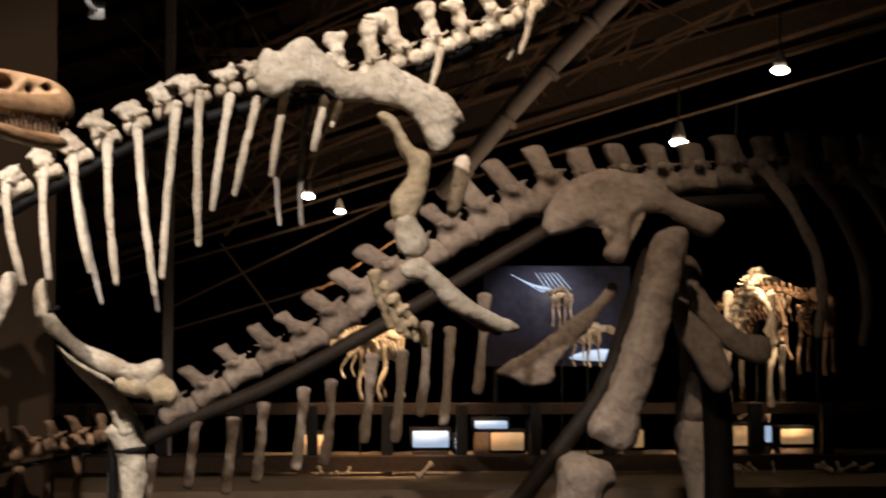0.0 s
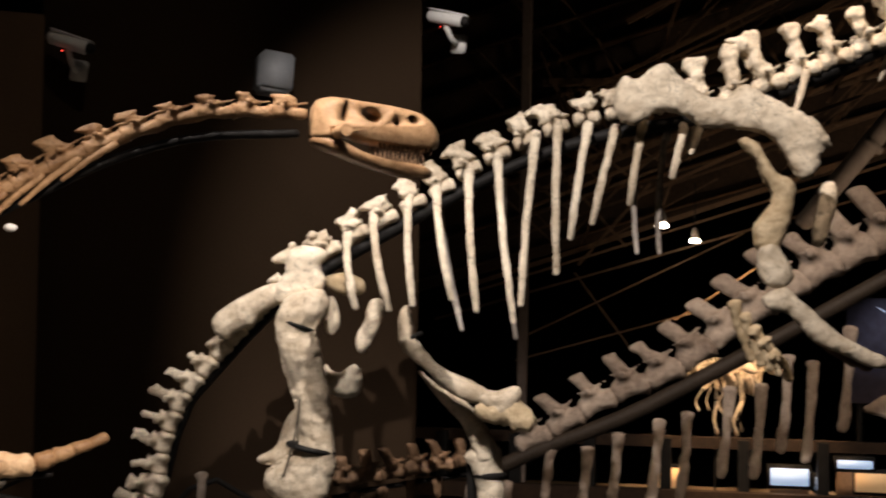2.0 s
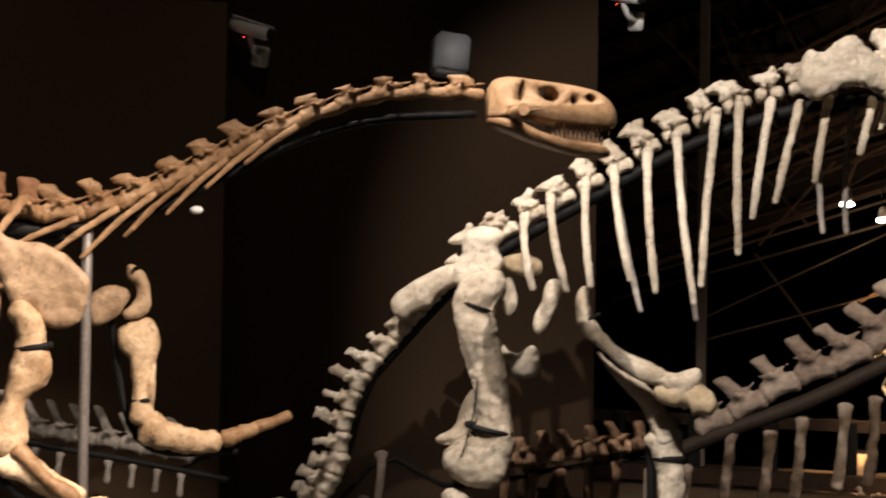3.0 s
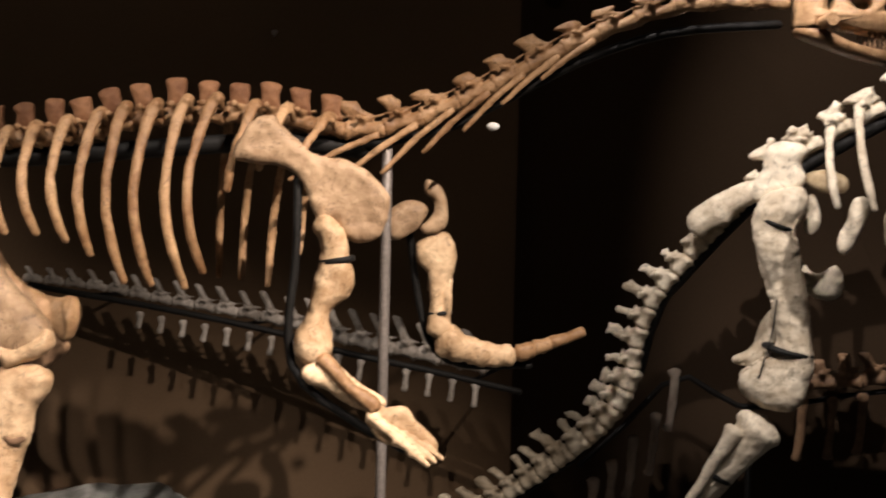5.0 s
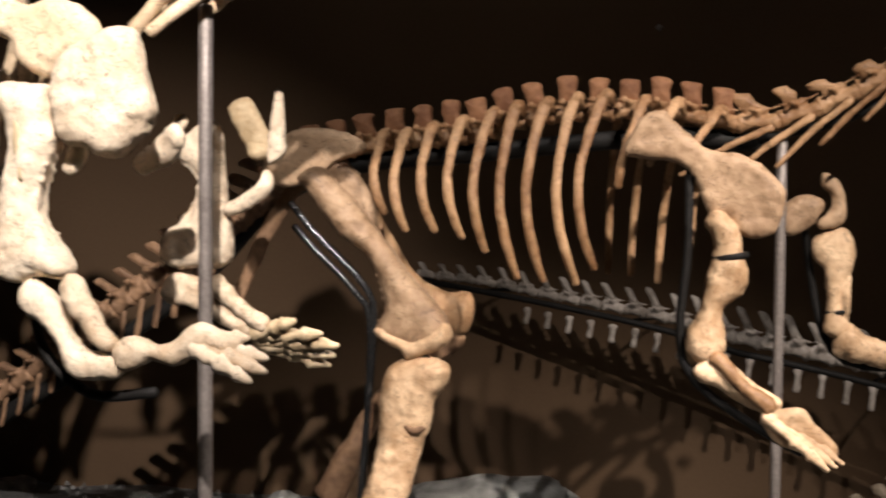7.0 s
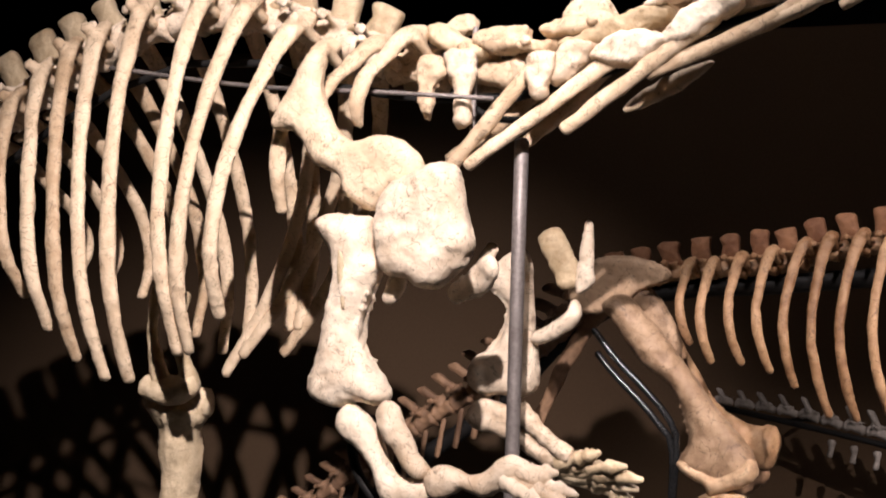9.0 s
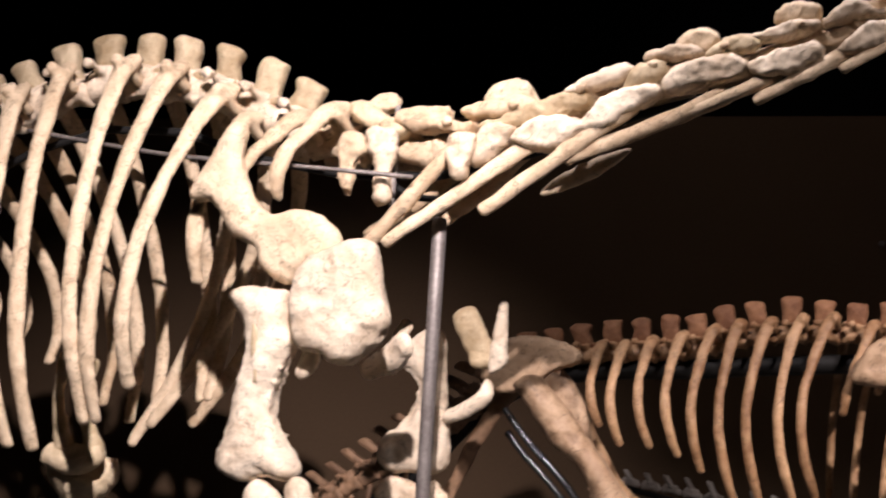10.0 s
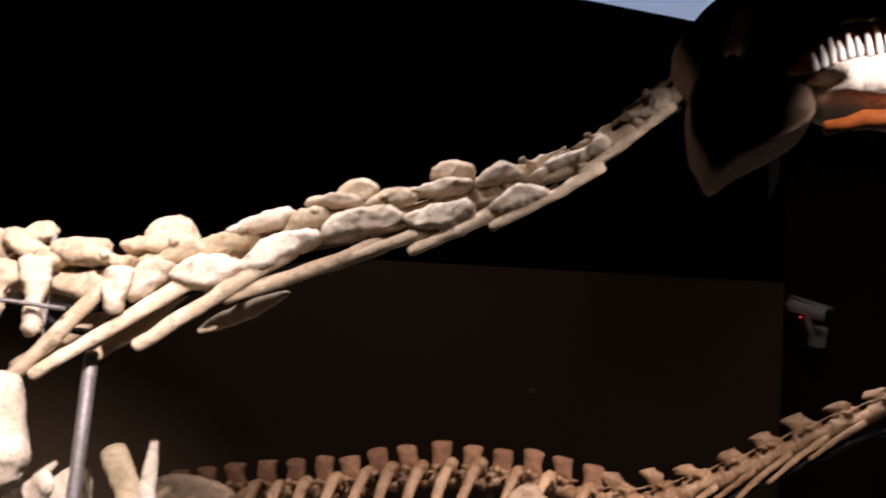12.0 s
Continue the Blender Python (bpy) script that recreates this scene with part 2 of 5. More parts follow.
def slab(bm, outline, thick, m=None, bevel=0.3):
    """A plate from an outline of (x, z), with its edges rounded, thick along y."""
    c = rounded(outline)
    mid = c.mean(0)
    rings = []
    for y, s in ((-0.5, 1 - bevel), (-0.22, 1.0), (0.22, 1.0), (0.5, 1 - bevel)):
        ring = []
        for x, z in c:
            v = Vector((mid[0] + (x - mid[0]) * s, y * thick, mid[1] + (z - mid[1]) * s))
            ring.append(bm.verts.new(m @ v if m is not None else v))
        rings.append(ring)
    n = len(c)
    for u, v in zip(rings, rings[1:]):
        for k in range(n):
            bm.faces.new((u[k], u[(k + 1) % n], v[(k + 1) % n], v[k]))
    for ring in (rings[0][::-1], rings[-1]):
        hub = bm.verts.new(sum((v.co for v in ring), Vector()) / n)
        for k in range(n):
            bm.faces.new((ring[k], ring[(k + 1) % n], hub))
    return bm


def lump(bm, centre, size, rough=0.15, turn=None, detail=3):
    b = bmesh.new()
    bmesh.ops.create_icosphere(b, subdivisions=detail, radius=1)
    c = Vector(centre)
    for v in b.verts:
        v.co *= 1 + rough * noise.noise(v.co * 1.7 + c * 3) + 0.4 * rough * noise.noise(v.co * 4.5 + c * 5)
        v.co = Vector((v.co.x * size[0], v.co.y * size[1], v.co.z * size[2]))
    if turn is not None:
        b.transform(turn)
    bmesh.ops.translate(b, vec=c, verts=b.verts)
    me = bpy.data.meshes.new("tmp")
    b.to_mesh(me)
    b.free()
    bm.from_mesh(me)
    bpy.data.meshes.remove(me)
    return bm


def bone(name, sk, ctrl, mat, flat=1.0, side=(0, 1, 0), n=14, seg=12, lumps=0.3, label="", cap=0.45, ends=True):
    """A bone along ctrl; thick ends get a pair of knuckles."""
    bm = tube(bmesh.new(), ctrl, n, seg, flat, side, lumps, None, cap)
    voxel, wear = 0.0, 0.0
    if ends:
        least = min(c[3] for c in ctrl)
        for c, d in ((ctrl[0], ctrl[1]), (ctrl[-1], ctrl[-2])):
            r = c[3]
            if r > 1.25 * least and r > 0.04:
                t = (Vector(d[:3]) - Vector(c[:3])).normalized()
                b = t.cross(Vector(side)).normalized()
                voxel, wear = max(0.010, least * 0.24), least * 0.10
                for k in (-1, 1):
                    lump(bm, Vector(c[:3]) + b * (k * r * 0.52) + t * (r * 0.12), (r * 0.56, r * 0.62 * max(flat, 0.5), r * 0.56), 0.35, None, 2)
    return part(name, bm, mat, sk, label, True, voxel, wear)


def shaped(name, sk, outline, y, thick, mat, label="", voxel=0.011, wear=0.006, edge=0.0, grow=1.0):
    """A flat or stout bone from its side outline of (x, z): full in the middle, thinning to rounded edges."""
    c = rounded(outline)
    c = c.mean(0) + (c - c.mean(0)) * grow
    bm = bmesh.new()
    rings = [[bm.verts.new((x, k * thick / 2, z)) for x, z in c] for k in (-1, 1)]
    n = len(c)
    for k in range(n):
        bm.faces.new((rings[0][k], rings[0][(k + 1) % n], rings[1][(k + 1) % n], rings[1][k]))
    bm.faces.new(rings[0][::-1])
    bm.faces.new(rings[1])
    bmesh.ops.triangulate(bm, faces=[f for f in bm.faces if len(f.verts) > 4])
    bm = fused(bm, voxel)
    p = np.array([(v.co.x, v.co.z) for v in bm.verts])
    a, d = c, np.roll(c, -1, 0) - c
    t = np.clip(((p[:, None] - a) * d).sum(2) / ((d * d).sum(1) + 1e-12), 0, 1)
    near = np.linalg.norm(p[:, None] - a - t[..., None] * d, axis=2).min(1)
    full = np.sqrt(1 - (1 - np.clip(near / (edge or thick * 0.55), 0, 1)) ** 2)
    for v, f in zip(bm.verts, full):
        v.co.y *= 0.25 + 0.75 * f
    bmesh.ops.smooth_vert(bm, verts=bm.verts, factor=0.5, use_axis_x=True, use_axis_y=True, use_axis_z=True)
    bm.normal_update()
    for v in bm.verts:
        q = v.co + Vector((y * 3, 1.7, 0))
        v.co += v.normal * (voxel * 0.45 + wear * (0.8 * noise.noise(q * 21.0) + 0.6 * noise.noise(q * 52.0) + 1.6 * noise.noise(q * 7.0)))
        v.co.y += y
    return part(name, bm, mat, sk, label)



def vertebra(sk, at, ahead, mat, mat_spine, length, r, spine_h, spine_l, spine_w=0.018, lean=0.0, wing=0.06, flare=1.0, spread=0.0, odd=0.16, crag=0.0):
    """A vertebra: spool-shaped centrum, arch, side processes and joints; its neural spine is a part of it."""
    t = Vector(ahead).normalized()
    y = Vector((0, 1, 0))
    u = t.cross(y).normalized()
    m = Matrix(((t.x, y.x, u.x, at[0]), (t.y, y.y, u.y, at[1]), (t.z, y.z, u.z, at[2]), (0, 0, 0, 1)))
    h = length / 2
    bm = bmesh.new()
    tube(bm, [(-h, 0, 0, r), (-h * 0.4, 0, 0, r * 0.74), (h * 0.4, 0, 0, r * 0.74), (h, 0, 0, r * 0.97)], 8, 12, 1, (0, 1, 0), 0.3, m)
    tube(bm, [(-h * 0.5, 0, r * 0.5, r * 0.55), (h * 0.4, 0, r * 1.1, r * 0.55)], 5, 10, 0.9, (0, 1, 0), 0.5, m)
    for s in (-1, 1):
        tube(bm, [(0, s * r * 0.5, r * 0.9, r * 0.34), (-h * 0.2, s * (r * 0.6 + wing * 0.6), r * 1.15, r * 0.2), (-h * 0.3, s * (r * 0.6 + wing), r * 1.2, r * 0.40)], 6, 8, 1.3, (1, 0, 0), 0.5, m)
        tube(bm, [(h * 0.2, s * r * 0.35, r * 1.2, r * 0.22), (h * 1.15, s * r * 0.4, r * 1.35, r * 0.15)], 4, 6, 1, (0, 1, 0), 0.2, m)
        tube(bm, [(-h * 0.2, s * r * 0.3, r * 1.3, r * 0.2), (-h * 1.05, s * r * 0.35, r * 1.45, r * 0.15)], 4, 6, 1, (0, 1, 0), 0.2, m)
    v = part("vertebra", bm, mat, sk, "", True, max(0.008, r * 0.21), r * 0.09)
    if spine_h > 0:
        w, z0 = spine_l / 2 * random.uniform(1 - odd * 0.6, 1 + odd * 0.5), r * 0.85
        lean += random.uniform(-odd, odd) * 0.6
        spine_h *= random.uniform(1 - odd * 0.7, 1 + odd * 0.5)
        hgt = spine_h + r * 0.15
        raw = ((-0.95, 0), (-0.88, 0.3), (-0.88, 0.6), (-0.92 * flare, 0.84), (-0.80 * flare, 0.97), (-0.35, 1.03), (0.3, 1.02), (0.80 * flare, 0.98), (0.92 * flare, 0.86), (0.86, 0.6), (0.86, 0.3), (0.95, 0))
        for s in ((-1, 1) if spread else (0,)):
            k = [1 + odd * 1.6 * noise.noise((at[0] * 7 + q, at[2] * 5, s)) for q in range(len(raw))]
            outline = [(x * w * f + lean * hgt * z, z0 + z * hgt * (0.9 + 0.1 * f)) for (x, z), f in zip(raw, k)]
            bm = slab(bmesh.new(), outline, spine_w * 2, m @ Matrix.Translation((0, s * spread, 0)) @ Matrix.Rotation(-s * 0.35, 4, "X"), 0.12)
            if crag:
                for q in range(4):
                    z, x = z0 + hgt * (0.35 + 0.2 * q), random.uniform(-1, 1) * w * 0.9
                    lump(bm, m @ Vector((x + lean * hgt * z, random.uniform(-1, 1) * spine_w, z)), [random.uniform(0.5, 1.1) * crag * 2.4 for _ in range(3)], 0.5, None, 2)
                part("neural_spine", bm, mat_spine, v, "", True, crag * 0.75, crag * 0.8)
            else:
                part("neural_spine", bm, mat_spine, v)
    return v


def spine_run(sk, ctrl, count, make):
    """Vertebrae along a curve of (x, z): make(i, u, at, ahead, gap)."""
    p = glide([(x, 0, z, 0) for x, z in ctrl], count * 2 + 1)[:, :3]
    for i in range(count):
        a, at, b = p[2 * i], p[2 * i + 1], p[2 * i + 2]
        make(i, (i + 0.5) / count, at, b - a, float(np.linalg.norm(b - a)))


def rib(sk, top, tip, out, mat, r=0.016, bow=0.0, side=-1, y_top=0.05, y_tip=None, n=12):
    """A rib from the spine, out to the side and down to its tip; bow bends it along the body."""
    y_tip = out * 0.8 if y_tip is None else y_tip
    (x0, z0), (x1, z1) = top, tip
    pts = []
    for s, o in ((0, 0.0), (0.1, 0.3), (0.3, 0.68), (0.55, 0.95), (0.8, 1.0), (1.0, None)):
        y = y_tip if o is None else y_top + (out - y_top) * o
        pts.append((x0 + (x1 - x0) * s + bow * math.sin(math.pi * s), side * y, z0 + (z1 - z0) * s + (0.03 * math.sin(math.pi * min(1, s * 4)) if s < 0.25 else 0),
                    r * (1.25 if s < 0.15 else 1.0 if s < 0.9 else 0.82)))
    bm = tube(bmesh.new(), pts, n, 8, 0.62, (0, 1, 0), 0.22)
    tube(bm, [(x0 + 0.01, side * y_top * 0.6, z0 - r * 2.4, r * 0.7), (x0, side * (y_top + (out - y_top) * 0.3), z0 - r * 0.6, r * 0.8)], 4, 6)
    return part("rib", bm, mat, sk, "", True, r * 0.36, r * 0.08)


def hand_bones(sk, wrist, tip, side, mat, fingers=5, spread=0.16, r=0.018, drop=0.1):
    """Palm and fingers, spread in a fan from the wrist towards the tip."""
    w, t = Vector(wrist), Vector(tip)
    d = t - w
    for k in range(fingers):
        s = k / max(1, fingers - 1) - 0.5
        length = 1 - 0.5 * abs(s) - 0.12 * (k == 0)
        e = w + d * length + Vector((0.25 * s * drop * 2, side * spread * s, -drop * s * 2))
        a = w + Vector((0, side * spread * 0.3 * s, -drop * 0.5 * s))
        q = [a.lerp(e, f) for f in (0, 0.42, 0.46, 0.7, 0.74, 1.0)]
        part("finger", tube(bmesh.new(), [(*p, r * g) for p, g in zip(q, (1.2, 0.75, 1.2, 0.65, 1.0, 0.35))], 16, 8, 1, (0, 1, 0), 0.4), mat, sk)


def iron_rod(sk, ctrl, r, name="support_rod", mat=None, n=16):
    return part(name, tube(bmesh.new(), [(*p, r) for p in ctrl], n, 8), mat or IRON, sk, "black iron support rod")


def band(sk, at, axis, r, width=0.012, flat=1.0):
    """A black iron strap round a bone."""
    a = Vector(axis).normalized() * width
    c = Vector(at)
    return part("strap", tube(bmesh.new(), [(*(c - a), r), (*c, r * 1.01), (*(c + a), r)], 3, 20, flat, cap=0.06), IRON, sk, "black iron strap")


# ---- the hall ----
def ground_height(x, y):
    """The display bed: level by the camera, falling to the back wall and to the deep end of the hall."""
    def step(a, b, v):
        v = min(1, max(0, (v - a) / (b - a)))
        return v * v * (3 - 2 * v)
    z = -0.45 * step(6.9, 8.6, y) - 1.35 * step(2.5, 6.5, x) * step(1.5, 5.0, y) - 0.9 * step(9.0, 13.0, x)
    return z


bm = bmesh.new()
xs = [-40, -20, -12, -9] + [-8 + 0.16 * k for k in range(125)] + [13, 15, 18, 22, 28, 40, 60]
ys = [-12, -6, -3, -1, 0.5, 2, 3] + [3.5 + 0.16 * k for k in range(38)] + [10, 11, 12.5, 15, 20, 28, 40, 60]
grid = [[bm.verts.new((x, y, ground_height(x, y) + (0.05 * noise.noise((x * 1.3, y * 1.3, 0)) + 0.025 * noise.noise((x * 5, y * 5, 2)) if y > 4.2 and x < 12 else 0))) for y in ys] for x in xs]
for i in range(len(xs) - 1):
    for j in range(len(ys) - 1):
        bm.faces.new((grid[i][j], grid[i + 1][j], grid[i + 1][j + 1], grid[i][j + 1]))
solo("ground", bm, GRAVEL, "dark grey gravel display bed of the hall", "ground", "structure", smooth=True)

bm = bmesh.new()
box(bm, -12, 0.875, 9.3, 9.7, -0.7, 3.62, 0.01)
solo("wall_north", bm, WALL, "plain dark brown painted wall behind the skeletons", "wall", "structure")
# near-black and set back, so the wall above stays dark under the wash
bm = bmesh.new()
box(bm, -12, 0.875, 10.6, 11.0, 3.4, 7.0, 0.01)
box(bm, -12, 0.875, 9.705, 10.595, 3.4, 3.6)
solo("wall_upper", bm, NEAR_BLACK, "near-black wall set back above the brown wall", "wall", "structure")
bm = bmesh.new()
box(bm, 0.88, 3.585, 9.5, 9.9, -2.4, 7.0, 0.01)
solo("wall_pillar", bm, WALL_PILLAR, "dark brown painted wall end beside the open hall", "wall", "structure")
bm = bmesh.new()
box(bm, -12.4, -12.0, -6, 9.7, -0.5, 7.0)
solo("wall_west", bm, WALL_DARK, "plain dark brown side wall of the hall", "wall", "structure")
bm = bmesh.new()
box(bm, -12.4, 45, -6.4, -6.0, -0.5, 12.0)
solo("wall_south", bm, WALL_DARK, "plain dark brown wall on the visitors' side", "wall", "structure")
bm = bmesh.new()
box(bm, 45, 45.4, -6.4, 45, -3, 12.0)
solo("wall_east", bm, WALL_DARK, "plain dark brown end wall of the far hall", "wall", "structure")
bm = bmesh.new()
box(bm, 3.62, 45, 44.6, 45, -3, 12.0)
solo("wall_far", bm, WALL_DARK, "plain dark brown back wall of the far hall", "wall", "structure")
bm = bmesh.new()
box(bm, -12.4, 3.62, -6.4, 9.9, 7.0, 7.3)
box(bm, 3.62, 45.4, -6.4, 45, 11.0, 11.3)
solo("ceiling", bm, CEIL, "black painted ceiling of the dim hall", "ceiling", "structure")

# ---- ochre skeleton with a long neck ----
PLANE_O = 6.65
ochre = thing("dinosaur_skeleton", pose(0, PLANE_O, 0), "ochre long-necked dinosaur skeleton on iron supports above gravel", "dinosaur skeleton", "mounted skeletons")


def ochre_dorsal(i, u, at, d, gap):
    vertebra(ochre, at, d, BONE_OCHRE, SPINE_OCHRE, gap * 0.86, 0.045, 0.105 + 0.02 * math.sin(3 * u), 0.100, 0.022, -0.08, 0.07, 1.05)


spine_run(ochre, [(-2.30, 1.88), (-1.88, 1.95), (-1.47, 1.99), (-1.16, 2.07), (-0.85, 2.10), (-0.52, 2.09), (-0.20, 2.05)], 15, ochre_dorsal)


def ochre_neck(i, u, at, d, gap):
    vertebra(ochre, at, d, BONE_OCHRE, BONE_OCHRE, gap * 0.96, 0.046 - 0.010 * u, 0.095 - 0.05 * u, gap * 0.58, 0.018, -0.7, 0.05, 0.95, 0.0, 0.4)
    if i < 7:
        t = Vector(d).normalized()
        a = Vector(at) + Vector((0, -0.05, -0.03))
        reach = 0.42 - 0.34 * u
        e = a - t * reach + Vector((0.06 * (1 - u), 0, -0.19 * (1 - u) ** 1.5))
        bone("cervical_rib", ochre, [(*(a + t * 0.06), 0.017), (*a.lerp(e, 0.4), 0.015), (*e, 0.010)], BONE_OCHRE, 0.7)


spine_run(ochre, [(-0.20, 2.05), (-0.05, 2.06), (0.13, 2.11), (0.31, 2.19), (0.49, 2.28), (0.67, 2.38), (0.89, 2.49), (1.13, 2.59), (1.35, 2.66), (1.58, 2.69), (1.88, 2.70)], 12, ochre_neck)


def ochre_tail(i, u, at, d, gap):
    s = 0.45 + 0.75 * u
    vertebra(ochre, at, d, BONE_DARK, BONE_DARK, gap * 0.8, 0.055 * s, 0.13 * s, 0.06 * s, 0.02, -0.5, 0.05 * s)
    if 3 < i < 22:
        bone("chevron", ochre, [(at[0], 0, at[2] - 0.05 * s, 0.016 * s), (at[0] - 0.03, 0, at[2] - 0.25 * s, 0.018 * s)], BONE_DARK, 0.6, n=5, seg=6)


spine_run(ochre, [(-4.9, 0.12), (-4.41, 0.35), (-3.95, 0.63), (-3.55, 0.92), (-3.20, 1.17), (-2.90, 1.36), (-2.55, 1.62), (-2.36, 1.82)], 26, ochre_tail)
iron_rod(ochre, [(-4.8, 0.05, 0.08), (-3.95, 0.05, 0.52), (-2.9, 0.05, 1.22), (-2.3, 0.05, 1.78), (-1.4, 0.05, 1.91), (-0.5, 0.05, 1.99), (-0.1, 0.05, 1.96)], 0.045, "tail_beam")
iron_rod(ochre, [(-0.1, 0.02, 1.98), (0.25, 0.02, 2.06), (0.55, 0.02, 2.21), (0.95, 0.02, 2.42), (1.35, 0.02, 2.55), (1.85, 0.02, 2.60)], 0.022, "neck_beam")
part("bolt", lump(bmesh.new(), (0.49, -0.06, 2.08), (0.03, 0.02, 0.02), 0.05), WHITE, ochre, "small white fixing")

tops = [(-1.84, 2.00), (-1.73, 2.01), (-1.60, 2.04), (-1.46, 2.07), (-1.31, 2.11), (-1.20, 2.14), (-1.06, 2.16), (-0.92, 2.18), (-0.78, 2.19)]
tips = [(-1.80, 1.62), (-1.70, 1.54), (-1.56, 1.54), (-1.43, 1.51), (-1.32, 1.45), (-1.17, 1.33), (-1.05, 1.32), (-0.90, 1.31), (-0.82, 1.38)]
for k, (a, b) in enumerate(zip(tops, tips)):
    rib(ochre, a, b, 0.30, BONE_OCHRE, 0.025, -0.03 - 0.008 * k, -1, 0.06, 0.26)
for a, b in (((-0.60, 2.16), (-0.72, 1.75)), ((-0.45, 2.14), (-0.58, 1.85)), ((-0.26, 2.10), (-0.42, 1.86))):
    rib(ochre, a, b, 0.26, BONE_OCHRE, 0.022, -0.02, -1, 0.06, 0.24)
for a, b in (((-0.74, 2.16), (-0.81, 1.33)), ((-0.60, 2.14), (-0.70, 1.32)), ((-0.45, 2.12), (-0.57, 1.29)), ((-0.3, 2.08), (-0.42, 1.45))):
    rib(ochre, a, b, 0.30, BONE_OCHRE, 0.020, -0.03, 1, 0.06, 0.26)

shaped("scapula", ochre, [(-0.68, 1.90), (-0.65, 1.99), (-0.61, 2.06), (-0.52, 2.09), (-0.47, 2.04), (-0.34, 1.93), (-0.20, 1.90), (-0.09, 1.85), (-0.00, 1.75), (-0.00, 1.64), (-0.04, 1.56), (-0.12, 1.54), (-0.19, 1.57), (-0.22, 1.64), (-0.29, 1.62), (-0.33, 1.69), (-0.37, 1.79), (-0.45, 1.86), (-0.59, 1.89)], -0.31, 0.07, BONE_DUN)
shaped("humerus", ochre, [(-0.32, 1.60), (-0.28, 1.65), (-0.22, 1.62), (-0.18, 1.57), (-0.17, 1.47), (-0.14, 1.38), (-0.16, 1.30), (-0.25, 1.22), (-0.24, 1.13), (-0.23, 1.05), (-0.28, 0.99), (-0.35, 0.99), (-0.39, 1.05), (-0.39, 1.12), (-0.35, 1.20), (-0.32, 1.29), (-0.31, 1.37), (-0.28, 1.47), (-0.29, 1.55)], -0.35, 0.13, BONE_SAND)
shaped("ulna", ochre, [(-0.36, 0.96), (-0.28, 1.03), (-0.22, 1.00), (-0.16, 0.95), (-0.09, 0.89), (0.01, 0.84), (0.00, 0.80), (-0.07, 0.79), (-0.18, 0.83), (-0.26, 0.89), (-0.33, 0.91)], -0.37, 0.08, BONE_SAND)
bone("radius", ochre, [(-0.27, -0.40, 1.02, 0.04), (-0.16, -0.42, 0.91, 0.03), (-0.03, -0.43, 0.81, 0.04)], BONE_OCHRE)
hand_bones(ochre, (-0.05, -0.42, 0.79), (0.27, -0.46, 0.59), -1, BONE_SAND, 5, 0.12, 0.026, 0.07)
shaped("palm", ochre, [(-0.07, 0.79), (0.01, 0.80), (0.10, 0.81), (0.15, 0.74), (0.24, 0.67), (0.23, 0.60), (0.17, 0.58), (0.10, 0.63), (0.02, 0.65), (-0.04, 0.70)], -0.42, 0.05, BONE_SAND)
shaped("coracoid", ochre, [(-0.00, 1.61), (0.04, 1.69), (0.13, 1.72), (0.20, 1.69), (0.17, 1.61), (0.11, 1.56), (0.03, 1.53)], 0.28, 0.08, BONE_DUN)
shaped("scapula", ochre, [(0.20, 1.83), (0.26, 1.80), (0.30, 1.71), (0.29, 1.59), (0.20, 1.56), (0.18, 1.60), (0.24, 1.65), (0.24, 1.73), (0.19, 1.77)], 0.32, 0.06, BONE_DUN)
shaped("humerus", ochre, [(0.17, 1.52), (0.26, 1.57), (0.32, 1.55), (0.35, 1.47), (0.34, 1.37), (0.30, 1.30), (0.29, 1.21), (0.31, 1.14), (0.35, 1.08), (0.29, 1.04), (0.22, 1.07), (0.23, 1.17), (0.23, 1.28), (0.21, 1.37), (0.16, 1.44)], 0.36, 0.11, BONE_SAND)
bone("ulna", ochre, [(0.31, 0.36, 1.03, 0.085), (0.42, 0.37, 0.98, 0.07), (0.55, 0.38, 0.95, 0.06), (0.64, 0.39, 0.96, 0.055)], BONE_SAND)
for k in range(4):
    q = 0.68 + 0.085 * k
    bone("finger_bone", ochre, [(q, 0.39 + 0.01 * k, 0.965 + 0.028 * k, 0.044 - 0.005 * k), (q + 0.075, 0.40 + 0.01 * k, 0.985 + 0.03 * k, 0.040 - 0.005 * k)], BONE_OCHRE, n=5, seg=8)
iron_rod(ochre, [(-0.40, -0.28, 1.95), (-0.40, -0.30, 1.5), (-0.43, -0.31, 1.1), (-0.36, -0.32, 0.9), (-0.1, -0.36, 0.72), (0.1, -0.40, 0.62)], 0.02, "arm_brace")
iron_rod(ochre, [(0.1, 0.3, 1.7), (0.16, 0.42, 1.3), (0.24, 0.42, 1.0), (0.4, 0.42, 0.9), (0.75, 0.44, 0.9)], 0.018, "arm_brace")
band(ochre, (-0.215, -0.355, 1.455), (0.15, 0, -1), 0.082, 0.009, 0.85)
band(ochre, (-0.305, -0.35, 1.12), (-0.15, 0, -1), 0.075, 0.006, 0.85)
band(ochre, (0.28, 0.36, 1.165), (0.1, 0, -1), 0.062, 0.006, 0.8)
part("pole", tube(bmesh.new(), [(0.0, 0.0, 1.98, 0.024), (0.0, 0.0, 1.0, 0.024), (0.0, 0.0, -0.05, 0.024)], 6, 12), STEEL, ochre, "slim steel support pole")

